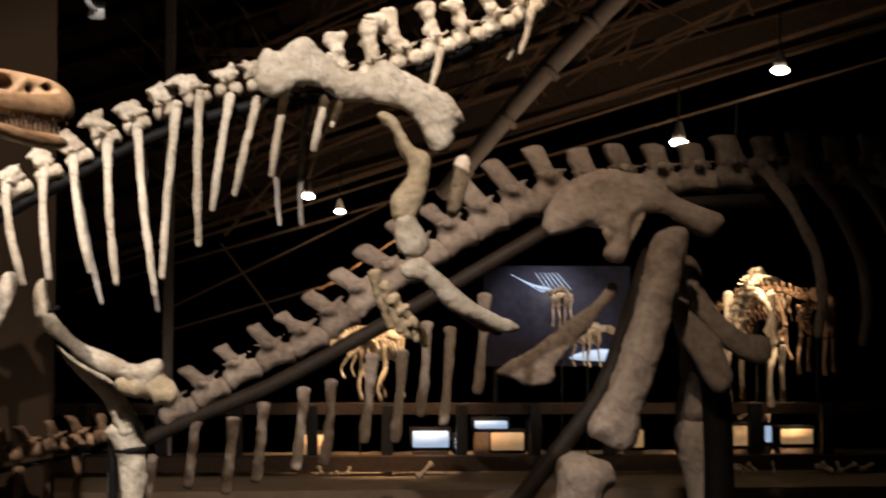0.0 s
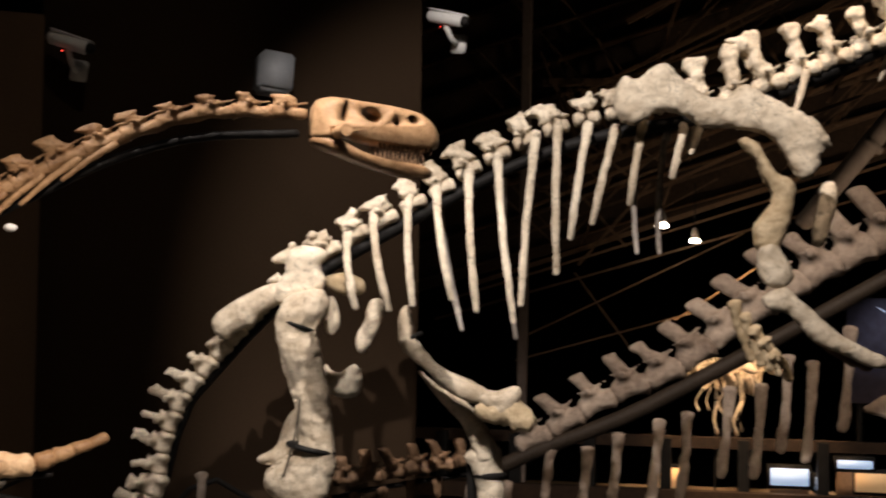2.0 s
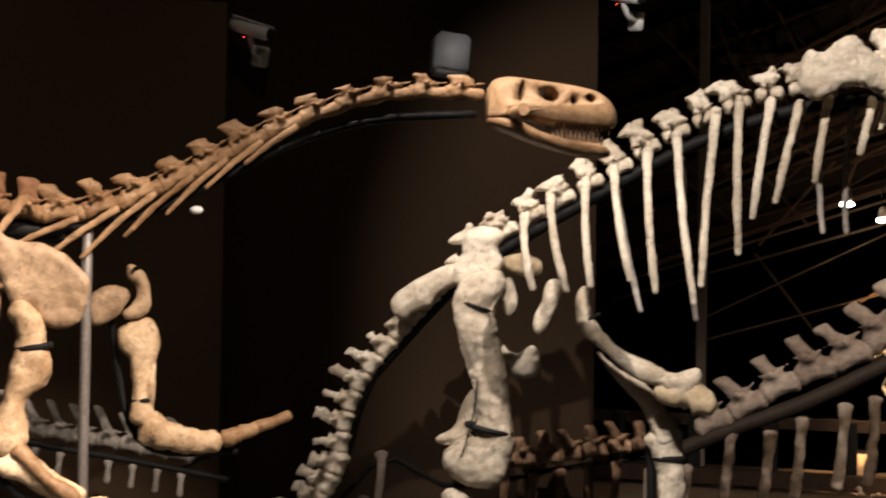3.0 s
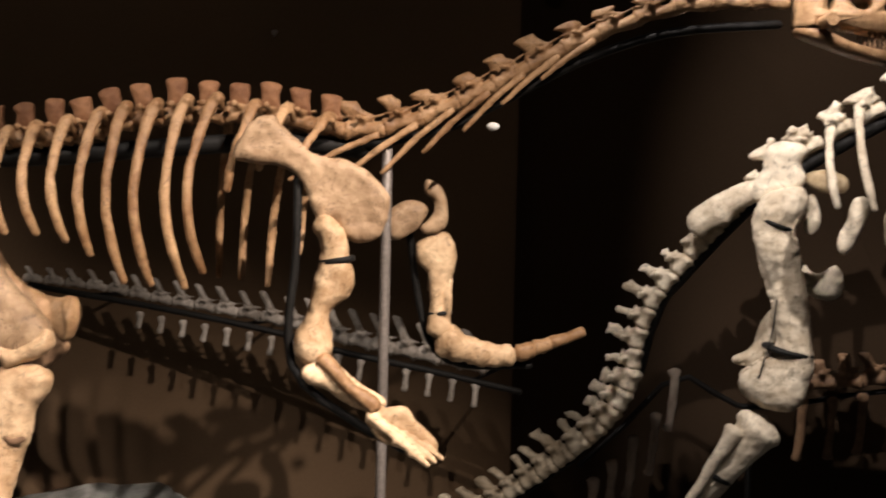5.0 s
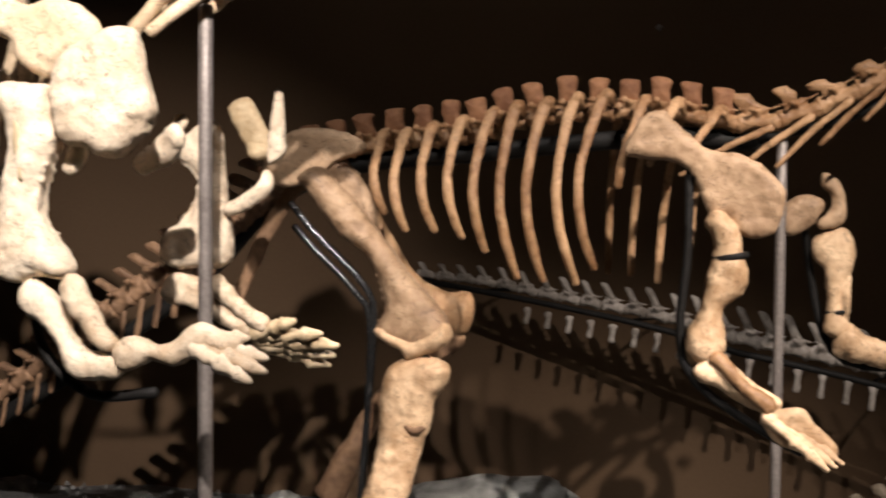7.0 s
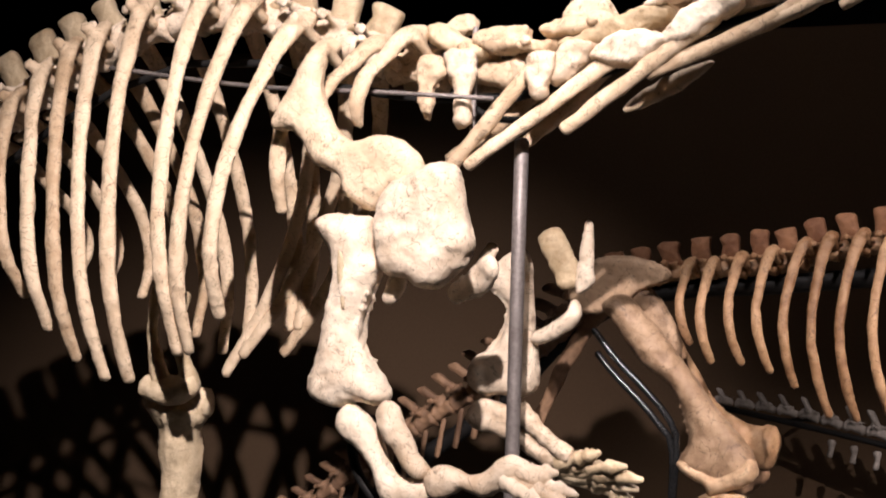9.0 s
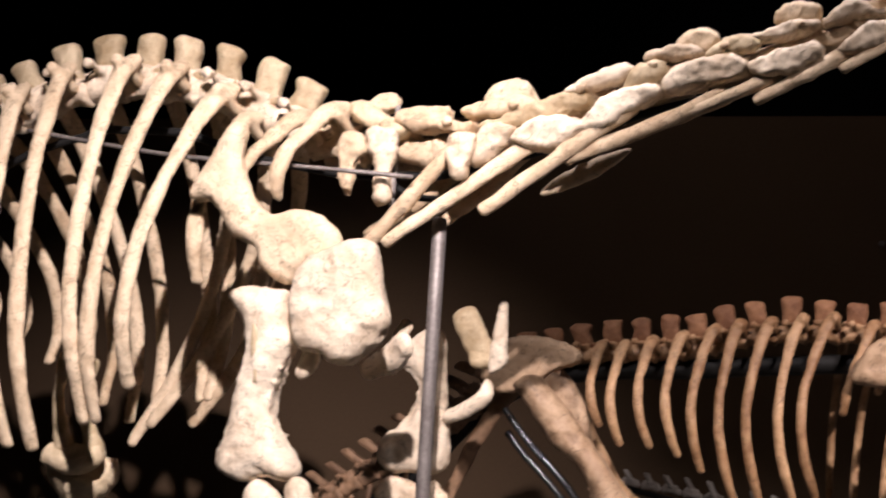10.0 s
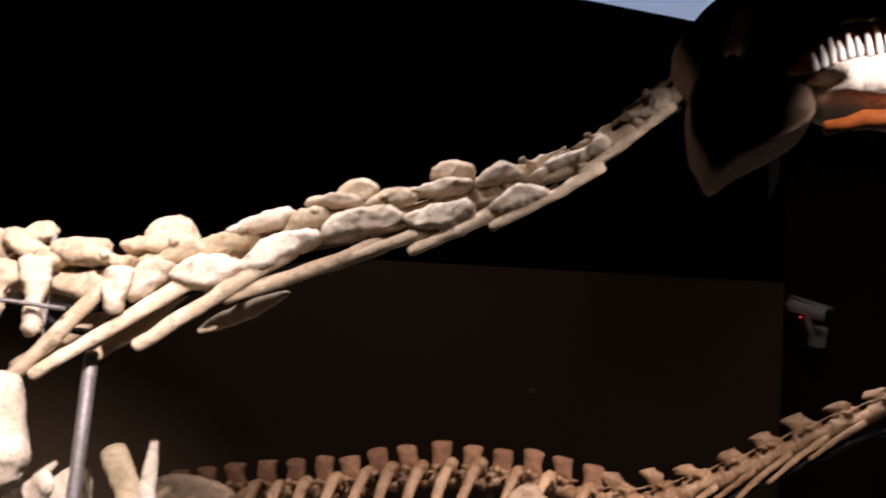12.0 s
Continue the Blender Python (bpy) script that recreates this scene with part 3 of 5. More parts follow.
# hips and legs
bm = slab(bmesh.new(), [(-2.42, 1.84), (-2.36, 1.96), (-2.20, 2.02), (-2.02, 2.00), (-1.92, 1.95), (-1.93, 1.90), (-2.05, 1.86), (-2.12, 1.80), (-2.26, 1.74), (-2.36, 1.75)], 0.07, Matrix.Translation((0, -0.20, 0)), 0.12)
part("ilium", bm, BONE_DUN, ochre, "", True, 0.011, 0.006)
shaped("femur", ochre, [(-2.22, 1.78), (-2.13, 1.83), (-2.04, 1.77), (-1.86, 1.57), (-1.69, 1.36), (-1.57, 1.22), (-1.49, 1.12), (-1.51, 1.03), (-1.61, 0.99), (-1.72, 1.01), (-1.83, 1.07), (-1.78, 1.17), (-1.81, 1.31), (-1.87, 1.43), (-2.03, 1.54), (-2.13, 1.69)], -0.28, 0.17, BONE_DUN)
shaped("kneecap", ochre, [(-1.83, 1.07), (-1.79, 1.10), (-1.72, 1.06), (-1.63, 1.04), (-1.54, 1.08), (-1.50, 1.12), (-1.47, 1.06), (-1.50, 1.02), (-1.58, 0.98), (-1.67, 0.94), (-1.70, 0.99), (-1.77, 1.02)], -0.30, 0.21, BONE_SAND)
shaped("tibia", ochre, [(-1.78, 0.86), (-1.74, 0.92), (-1.64, 0.96), (-1.54, 0.95), (-1.48, 0.91), (-1.50, 0.83), (-1.55, 0.76), (-1.57, 0.66), (-1.61, 0.54), (-1.65, 0.39), (-1.69, 0.25), (-1.75, 0.04), (-1.77, -0.17), (-2.01, -0.18), (-1.93, 0.11), (-1.87, 0.30), (-1.82, 0.48), (-1.80, 0.66), (-1.79, 0.79)], -0.3, 0.15, BONE_SAND)
part("groove", tube(bmesh.new(), [(-1.575, -0.376, 0.64, 0.012), (-1.625, -0.38, 0.625, 0.017), (-1.665, -0.377, 0.645, 0.010)], 8, 8, 0.5), BONE_DARK, ochre, "dark worn gap in the bone")
bone("fibula", ochre, [(-1.66, -0.20, 0.93, 0.045), (-1.74, -0.20, 0.6, 0.03), (-1.82, -0.20, 0.24, 0.04)], BONE_OCHRE)
hand_bones(ochre, (-1.80, -0.30, 0.14), (-1.50, -0.34, 0.06), -1, BONE_OCHRE, 4, 0.2, 0.035, 0.01)
shaped("pubis", ochre, [(-2.17, 1.85), (-2.05, 1.88), (-1.96, 1.80), (-1.89, 1.68), (-1.87, 1.56), (-1.92, 1.56), (-2.01, 1.67), (-2.10, 1.78)], -0.16, 0.07, BONE_DUN)
shaped("pubis", ochre, [(-1.97, 1.65), (-1.89, 1.67), (-1.87, 1.54), (-1.92, 1.57)], -0.15, 0.05, BONE_DUN)
bone("femur", ochre, [(-2.17, 0.24, 1.72, 0.07), (-1.99, 0.26, 1.545, 0.05), (-1.82, 0.28, 1.28, 0.05), (-1.66, 0.28, 1.15, 0.07), (-1.53, 0.28, 1.11, 0.105)], BONE_OCHRE, 0.85)
# far shin in umber: the shade on that leg is put into its colour
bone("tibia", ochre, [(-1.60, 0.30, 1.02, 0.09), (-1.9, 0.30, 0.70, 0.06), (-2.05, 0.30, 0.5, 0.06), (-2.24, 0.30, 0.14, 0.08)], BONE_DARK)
hand_bones(ochre, (-2.24, 0.30, 0.0), (-1.98, 0.32, -0.1), 1, BONE_OCHRE, 4, 0.2, 0.035, 0.01)
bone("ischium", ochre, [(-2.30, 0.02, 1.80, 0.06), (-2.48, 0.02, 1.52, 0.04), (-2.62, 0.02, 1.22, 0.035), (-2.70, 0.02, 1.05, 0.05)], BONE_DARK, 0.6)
for run in ([(-2.29, 1.66), (-2.17, 1.52), (-2.03, 1.39), (-1.91, 1.26), (-1.87, 1.12)],
            [(-2.27, 1.55), (-2.18, 1.45), (-2.05, 1.33), (-1.95, 1.22), (-1.89, 1.1)]):
    iron_rod(ochre, [(x, -0.18, z) for x, z in run] + [(-1.90, -0.20, 0.6), (-1.95, -0.20, 0.0)], 0.017, "leg_brace", GLOSS, 24)


def carve(ob, cutters):
    """Cuts the cutter meshes out of ob's mesh."""
    for c in cutters:
        me = bpy.data.meshes.new("cut")
        c.to_mesh(me)
        c.free()
        tool = new("cut", me)
        tool.parent = ob.parent
        mod = ob.modifiers.new("cut", "BOOLEAN")
        mod.operation, mod.object, mod.solver = "DIFFERENCE", tool, "EXACT"
        bpy.context.view_layer.update()
        done = bpy.data.meshes.new_from_object(ob.evaluated_get(bpy.context.evaluated_depsgraph_get()))
        ob.modifiers.clear()
        ob.data = done
        bpy.data.objects.remove(tool)
    return ob


def hole(x, z, rx, rz, y=0.0, depth=0.5, tilt=0.0):
    b = bmesh.new()
    bmesh.ops.create_cone(b, cap_ends=True, segments=18, radius1=1, radius2=1, depth=depth)
    b.transform(Matrix.Translation((x, y, z)) @ Matrix.Rotation(radians(tilt), 4, "Y") @ Matrix.Diagonal((rx, 1, rz, 1)) @ Matrix.Rotation(radians(90), 4, "X"))
    return b


def teeth_row(sk, a, b, count, length, r, mat=None, bend=0.0):
    """Conical teeth in a row from a to b, pointing along length (signed z)."""
    for k in range(count):
        p = Vector(a).lerp(Vector(b), (k + 0.5) / count)
        s = 0.75 + 0.5 * ((k * 7) % 5) / 5
        part("tooth", tube(bmesh.new(), [(*p, r), (p.x + bend * 0.4, p.y, p.z + length * s * 0.55, r * 0.8), (p.x + bend, p.y, p.z + length * s, r * 0.25)], 5, 6, 0.7), mat or TOOTH, sk)


skull = part("skull", slab(bmesh.new(), [(1.95, 2.775), (2.16, 2.775), (2.40, 2.75), (2.51, 2.715), (2.575, 2.64), (2.57, 2.555), (2.46, 2.545), (2.30, 2.555), (2.16, 2.575), (2.05, 2.605), (1.93, 2.575), (1.915, 2.63)], 0.22, None, 0.16), BONE_OCHRE, ochre)
carve(skull, [hole(2.055, 2.71, 0.016, 0.055, tilt=8), hole(2.195, 2.70, 0.055, 0.035, tilt=15), hole(2.325, 2.675, 0.022, 0.018, tilt=35), hole(2.415, 2.69, 0.028, 0.02, tilt=25), hole(2.02, 2.60, 0.03, 0.03)])
part("jaw", slab(bmesh.new(), [(1.92, 2.585), (1.99, 2.59), (2.15, 2.52), (2.34, 2.475), (2.53, 2.455), (2.535, 2.405), (2.42, 2.405), (2.2, 2.455), (2.02, 2.515), (1.93, 2.545)], 0.19, None, 0.18), BONE_OCHRE, ochre, "slightly open lower jaw")
for y in (-0.075, 0.075):
    teeth_row(ochre, (2.22, y, 2.485), (2.50, y, 2.465), 12, 0.045, 0.008, BONE_DARK)
    teeth_row(ochre, (2.24, y, 2.57), (2.54, y, 2.555), 12, -0.045, 0.008, BONE_DARK)

# ---- large cream skeleton ----
PLANE_N = 5.1
cream = thing("dinosaur_skeleton", pose(0, PLANE_N, 0), "large cream long-necked dinosaur skeleton reaching its arms forward", "dinosaur skeleton", "mounted skeletons")


def cream_dorsal(i, u, at, d, gap):
    vertebra(cream, at, d, BONE_CREAM, SPINE_CREAM, gap * 0.86, 0.07, 0.21 - 0.06 * u, 0.130, 0.032, -0.05, 0.10, 1.05, 0.0, 0.22)


spine_run(cream, [(-5.6, 1.95), (-5.2, 2.26), (-4.76, 2.52), (-4.45, 2.70), (-4.15, 2.84), (-3.85, 2.94), (-3.56, 2.96), (-3.27, 2.93), (-3.00, 2.85), (-2.73, 2.74)], 17, cream_dorsal)


def cream_neck(i, u, at, d, gap):
    vertebra(cream, at, d, BONE_RIB, SPINE_CREAM, gap * 0.90, 0.072 - 0.030 * u, 0, 0, 0, 0, 0.10 - 0.05 * u)
    t = Vector(d).normalized()
    for s in (1,):
        a = Vector(at) + Vector((0, s * (0.09 - 0.05 * u), -0.05 + 0.03 * u))
        bone("rib_head", cream, [(*(a + t * 0.07), 0.036 - 0.016 * u), (*a, 0.032 - 0.015 * u), (*(a - t * 0.10), 0.034 - 0.016 * u)], BONE_CREAM, 0.8, n=8)


spine_run(cream, [(-2.73, 2.72), (-2.48, 2.70), (-2.22, 2.69), (-2.00, 2.73), (-1.78, 2.79), (-1.57, 2.84), (-1.35, 2.92), (-1.14, 2.97), (-0.93, 3.04), (-0.72, 3.10), (-0.51, 3.19), (-0.30, 3.29), (-0.11, 3.46), (0.04, 3.58)], 11, cream_neck)
for (x0, z0), (x1, z1), y, r in (((-2.03, 2.74), (-2.40, 2.31), -0.13, 0.036), ((-1.76, 2.72), (-2.33, 2.32), -0.12, 0.034), ((-1.38, 2.87), (-1.94, 2.45), -0.12, 0.036),
                                 ((-1.06, 2.89), (-1.63, 2.65), -0.10, 0.034), ((-0.88, 2.97), (-1.22, 2.81), -0.09, 0.028), ((-0.64, 3.05), (-0.95, 2.87), -0.08, 0.028), ((-0.27, 3.23), (-0.66, 2.98), -0.07, 0.025), ((-0.02, 3.48), (-0.35, 3.20), -0.05, 0.02),
                                 ((-2.10, 2.66), (-2.52, 2.36), 0.13, 0.034), ((-1.86, 2.70), (-2.20, 2.42), 0.13, 0.034)):
    bone("cervical_rib", cream, [(x0, y * 0.7, z0, r), (0.6 * x0 + 0.4 * x1, y, 0.6 * z0 + 0.4 * z1 - 0.012, r * 0.88), (0.25 * x0 + 0.75 * x1, y, 0.25 * z0 + 0.75 * z1 - 0.006, r * 0.82), (x1, y, z1, r * 0.78)], BONE_RIB, 0.75, n=12, ends=False)
shaped("cervical_rib", cream, [(-1.43, 2.73), (-1.60, 2.67), (-1.73, 2.61), (-1.79, 2.54), (-1.68, 2.57), (-1.55, 2.63)], 0.12, 0.03, BONE_RIB)
# the near side of the neck, vertebra by vertebra: table-like spines, tan joints and stout bodies
shaped("neural_spine", cream, [(-1.98, 2.85), (-1.97, 2.91), (-1.93, 2.94), (-1.83, 2.95), (-1.79, 2.89), (-1.79, 2.85)], -0.02, 0.07, BONE_RIB, voxel=0.008, wear=0.011, edge=0.022, grow=1.03)
shaped("arch", cream, [(-2.06, 2.84), (-1.96, 2.88), (-1.79, 2.88), (-1.80, 2.83), (-1.99, 2.81)], -0.05, 0.1, BONE_RIB, voxel=0.008, wear=0.011, edge=0.022, grow=1.03)
shaped("joint", cream, [(-1.98, 2.78), (-1.77, 2.86), (-1.66, 2.90), (-1.59, 2.90), (-1.56, 2.87), (-1.60, 2.83), (-1.72, 2.80), (-1.87, 2.77)], -0.07, 0.08, SPINE_CREAM, voxel=0.008, wear=0.011, edge=0.022, grow=1.03)
shaped("arch", cream, [(-1.66, 2.91), (-1.56, 2.97), (-1.48, 3.00), (-1.41, 3.00), (-1.44, 2.95), (-1.51, 2.92), (-1.60, 2.90)], -0.05, 0.1, BONE_CREAM, voxel=0.008, wear=0.011, edge=0.022, grow=1.03)
shaped("joint", cream, [(-1.44, 2.91), (-1.39, 2.99), (-1.32, 3.01), (-1.28, 2.97), (-1.33, 2.94), (-1.40, 2.91)], -0.07, 0.07, SPINE_CREAM, voxel=0.008, wear=0.011, edge=0.022, grow=1.03)
shaped("arch", cream, [(-1.36, 3.03), (-1.27, 3.08), (-1.20, 3.08), (-1.15, 3.04), (-1.24, 3.02)], -0.05, 0.09, BONE_CREAM, voxel=0.008, wear=0.011, edge=0.022, grow=1.03)
shaped("neural_spine", cream, [(-1.25, 3.07), (-1.23, 3.13), (-1.15, 3.15), (-1.11, 3.12), (-1.11, 3.08), (-1.16, 3.05)], -0.02, 0.06, BONE_RIB, voxel=0.008, wear=0.011, edge=0.022, grow=1.03)
shaped("joint", cream, [(-1.14, 3.03), (-1.07, 3.09), (-0.99, 3.11), (-0.94, 3.07), (-1.00, 3.04)], -0.07, 0.06, SPINE_CREAM, voxel=0.008, wear=0.011, edge=0.022, grow=1.03)
shaped("arch", cream, [(-0.99, 3.10), (-0.91, 3.14), (-0.82, 3.16), (-0.75, 3.14), (-0.83, 3.10), (-0.94, 3.08)], -0.05, 0.08, BONE_CREAM, voxel=0.008, wear=0.011, edge=0.022, grow=1.03)
shaped("neural_spine", cream, [(-0.90, 3.16), (-0.88, 3.21), (-0.83, 3.23), (-0.76, 3.21), (-0.77, 3.16)], -0.02, 0.05, BONE_RIB, voxel=0.008, wear=0.011, edge=0.022, grow=1.03)
shaped("arch", cream, [(-0.73, 3.14), (-0.68, 3.20), (-0.62, 3.23), (-0.55, 3.19), (-0.48, 3.22), (-0.50, 3.18), (-0.63, 3.16)], -0.04, 0.07, BONE_CREAM, voxel=0.008, wear=0.011, edge=0.022, grow=1.03)
shaped("arch", cream, [(-0.48, 3.23), (-0.41, 3.28), (-0.33, 3.31), (-0.28, 3.34), (-0.26, 3.31), (-0.34, 3.25), (-0.44, 3.22)], -0.04, 0.06, BONE_CREAM, voxel=0.008, wear=0.011, edge=0.022, grow=1.03)
shaped("arch", cream, [(-0.21, 3.43), (-0.16, 3.47), (-0.10, 3.47), (-0.12, 3.52), (-0.08, 3.54), (-0.04, 3.52), (-0.04, 3.48), (-0.10, 3.43), (-0.18, 3.42)], -0.03, 0.05, BONE_CREAM, voxel=0.008, wear=0.011, edge=0.022, grow=1.03)
shaped("centrum", cream, [(-1.27, 2.94), (-1.19, 3.01), (-1.04, 3.03), (-0.98, 2.99), (-1.01, 2.94), (-1.14, 2.92), (-1.25, 2.90)], -0.08, 0.09, BONE_CREAM, voxel=0.008, wear=0.011, edge=0.022, grow=1.03)
shaped("centrum", cream, [(-0.99, 2.99), (-0.90, 3.04), (-0.77, 3.07), (-0.73, 3.03), (-0.80, 2.98), (-0.93, 2.95)], -0.08, 0.08, BONE_CREAM, voxel=0.008, wear=0.011, edge=0.022, grow=1.03)
shaped("centrum", cream, [(-0.67, 3.05), (-0.59, 3.13), (-0.50, 3.14), (-0.46, 3.11), (-0.54, 3.06), (-0.62, 3.03)], -0.07, 0.07, BONE_CREAM, voxel=0.008, wear=0.011, edge=0.022, grow=1.03)
shaped("centrum", cream, [(-1.58, 2.80), (-1.48, 2.89), (-1.35, 2.92), (-1.30, 2.89), (-1.38, 2.83), (-1.49, 2.77), (-1.56, 2.75)], -0.09, 0.1, BONE_CREAM, voxel=0.008, wear=0.011, edge=0.022, grow=1.03)
shaped("centrum", cream, [(-1.85, 2.72), (-1.77, 2.79), (-1.65, 2.81), (-1.55, 2.78), (-1.63, 2.71), (-1.75, 2.68)], -0.09, 0.11, BONE_CREAM, voxel=0.008, wear=0.011, edge=0.022, grow=1.03)
shaped("centrum", cream, [(-2.01, 2.65), (-1.97, 2.76), (-1.86, 2.78), (-1.83, 2.75), (-1.93, 2.65), (-1.99, 2.62)], -0.09, 0.1, BONE_CREAM, voxel=0.008, wear=0.011, edge=0.022, grow=1.03)
shaped("process", cream, [(-2.41, 2.74), (-2.31, 2.75), (-2.28, 2.66), (-2.31, 2.58), (-2.31, 2.48), (-2.37, 2.48), (-2.36, 2.60), (-2.39, 2.66)], -0.16, 0.06, BONE_CREAM, voxel=0.008, wear=0.011, edge=0.022, grow=1.03)
shaped("process", cream, [(-2.54, 2.71), (-2.45, 2.73), (-2.42, 2.67), (-2.47, 2.63), (-2.48, 2.49), (-2.52, 2.53)], -0.14, 0.05, BONE_RIB, voxel=0.008, wear=0.011, edge=0.022, grow=1.03)
shaped("process", cream, [(-2.08, 2.71), (-1.98, 2.73), (-1.98, 2.66), (-2.02, 2.57), (-2.06, 2.60)], -0.15, 0.06, BONE_CREAM, voxel=0.008, wear=0.011, edge=0.022, grow=1.03)
shaped("joint", cream, [(-2.50, 2.81), (-2.52, 2.86), (-2.46, 2.88), (-2.40, 2.84), (-2.35, 2.81), (-2.29, 2.76), (-2.35, 2.72), (-2.42, 2.76)], -0.08, 0.09, SPINE_CREAM, voxel=0.008, wear=0.011, edge=0.022, grow=1.03)
shaped("neural_spine", cream, [(-2.47, 2.85), (-2.46, 2.91), (-2.38, 2.92), (-2.36, 2.85)], 0.0, 0.07, BONE_RIB, voxel=0.008, wear=0.011, edge=0.022, grow=1.03)
shaped("joint", cream, [(-2.32, 2.78), (-2.31, 2.83), (-2.20, 2.85), (-2.11, 2.85), (-2.09, 2.80), (-2.01, 2.79), (-2.03, 2.74), (-2.13, 2.75)], -0.08, 0.09, BONE_RIB, voxel=0.008, wear=0.011, edge=0.022, grow=1.03)
iron_rod(cream, [(-5.5, 0.04, 1.85), (-4.4, 0.04, 2.56), (-3.6, 0.04, 2.80), (-2.8, 0.04, 2.62), (-2.1, 0.04, 2.61), (-1.4, 0.04, 2.84), (-0.7, 0.04, 3.04), (0.0, 0.04, 3.50)], 0.018, "spine_beam")
tops = [(-4.40, 2.79), (-4.25, 2.88), (-4.10, 2.94), (-3.87, 3.03), (-3.55, 3.06), (-3.31, 3.03), (-3.06, 2.93)]
tips = [(-4.07, 1.62), (-3.92, 1.50), (-3.77, 1.43), (-3.65, 1.43), (-3.42, 1.55), (-3.37, 1.56), (-3.23, 1.70)]
for k, (a, b) in enumerate(zip(tops, tips)):
    rib(cream, a, b, 0.52, BONE_RIB, 0.038, 0.08 - 0.02 * k, -1, 0.10, 0.42, 16)
    rib(cream, a, (b[0], b[1] + 0.08), 0.52, BONE_RIB, 0.038, 0.08 - 0.02 * k, 1, 0.10, 0.42, 16)
for a, b in (((-4.55, 2.66), (-4.22, 1.75)), ((-4.72, 2.56), (-4.42, 1.80)), ((-4.9, 2.45), (-4.6, 1.85))):
    for s in (-1, 1):
        rib(cream, a, b, 0.50, BONE_RIB, 0.037, 0.06, s, 0.10, 0.40, 16)
for a, b in (((-2.94, 2.81), (-3.00, 2.12)), ((-2.68, 2.80), (-2.86, 2.42)), ((-2.54, 2.83), (-2.68, 2.45))):
    rib(cream, a, b, 0.40, BONE_RIB, 0.036, -0.03, -1, 0.10, 0.36, 16)
for a, b in (((-3.0, 2.80), (-3.66, 1.50)), ((-2.85, 2.78), (-3.44, 1.52)), ((-3.2, 2.85), (-3.75, 1.41))):
    rib(cream, a, b, 0.46, BONE_RIB, 0.036, 0.08, 1, 0.10, 0.42, 16)

shaped("scapula", cream, [(-2.98, 2.43), (-2.94, 2.52), (-2.87, 2.64), (-2.82, 2.71), (-2.77, 2.69), (-2.78, 2.58), (-2.72, 2.43), (-2.64, 2.37), (-2.53, 2.39), (-2.43, 2.37), (-2.36, 2.30), (-2.37, 2.23), (-2.48, 2.19), (-2.54, 2.12), (-2.65, 2.17), (-2.69, 2.25), (-2.79, 2.30), (-2.88, 2.42)], -0.47, 0.1, BONE_RIB)
shaped("coracoid", cream, [(-2.49, 2.13), (-2.44, 2.21), (-2.35, 2.24), (-2.29, 2.28), (-2.21, 2.27), (-2.17, 2.19), (-2.15, 2.08), (-2.12, 2.00), (-2.15, 1.94), (-2.23, 1.86), (-2.30, 1.84), (-2.36, 1.88), (-2.44, 1.89), (-2.48, 1.95), (-2.49, 2.03)], -0.53, 0.16, BONE_CREAM, wear=0.009)
shaped("coracoid", cream, [(-2.50, 1.80), (-2.48, 1.86), (-2.44, 1.91), (-2.41, 1.87), (-2.43, 1.81), (-2.47, 1.78)], -0.46, 0.06, BONE_CREAM)
shaped("humerus", cream, [(-2.75, 2.06), (-2.72, 2.09), (-2.61, 2.10), (-2.54, 2.09), (-2.53, 1.98), (-2.50, 1.91), (-2.55, 1.79), (-2.57, 1.70), (-2.56, 1.62), (-2.52, 1.56), (-2.45, 1.45), (-2.50, 1.41), (-2.55, 1.43), (-2.65, 1.40), (-2.75, 1.43), (-2.76, 1.49), (-2.72, 1.63), (-2.70, 1.77), (-2.68, 1.86), (-2.70, 1.99)], -0.49, 0.17, BONE_CREAM, wear=0.008)
part("hollow", tube(bmesh.new(), [(-2.625, -0.572, 1.98, 0.008), (-2.615, -0.575, 1.88, 0.016), (-2.605, -0.57, 1.76, 0.007)], 10, 8, 0.5), SPINE_CREAM, cream, "tan filled hollow in the bone")
shaped("ulna", cream, [(-2.64, 1.36), (-2.59, 1.41), (-2.53, 1.38), (-2.49, 1.33), (-2.42, 1.20), (-2.37, 1.16), (-2.26, 1.16), (-2.26, 1.08), (-2.35, 1.07), (-2.44, 1.09), (-2.48, 1.18), (-2.55, 1.26), (-2.62, 1.30)], -0.51, 0.11, BONE_CREAM)
shaped("radius", cream, [(-2.46, 1.39), (-2.42, 1.44), (-2.38, 1.41), (-2.35, 1.35), (-2.29, 1.25), (-2.25, 1.20), (-2.29, 1.17), (-2.35, 1.21), (-2.39, 1.28), (-2.44, 1.32)], -0.55, 0.07, BONE_CREAM)
shaped("metacarpal", cream, [(-2.27, 1.19), (-2.19, 1.23), (-2.12, 1.20), (-2.04, 1.21), (-1.98, 1.27), (-1.92, 1.27), (-1.87, 1.24), (-1.81, 1.23), (-1.83, 1.18), (-1.92, 1.19), (-1.98, 1.16), (-2.05, 1.13), (-2.12, 1.15), (-2.17, 1.13), (-2.24, 1.11)], -0.53, 0.09, BONE_CREAM)
hand_bones(cream, (-1.96, -0.54, 1.21), (-1.68, -0.56, 1.14), -1, BONE_CREAM, 4, 0.14, 0.03, 0.06)
shaped("scapula", cream, [(-2.07, 1.83), (-2.07, 1.94), (-2.05, 2.06), (-2.04, 2.13), (-2.01, 2.12), (-2.00, 1.95), (-2.00, 1.88)], 0.46, 0.05, BONE_CREAM)
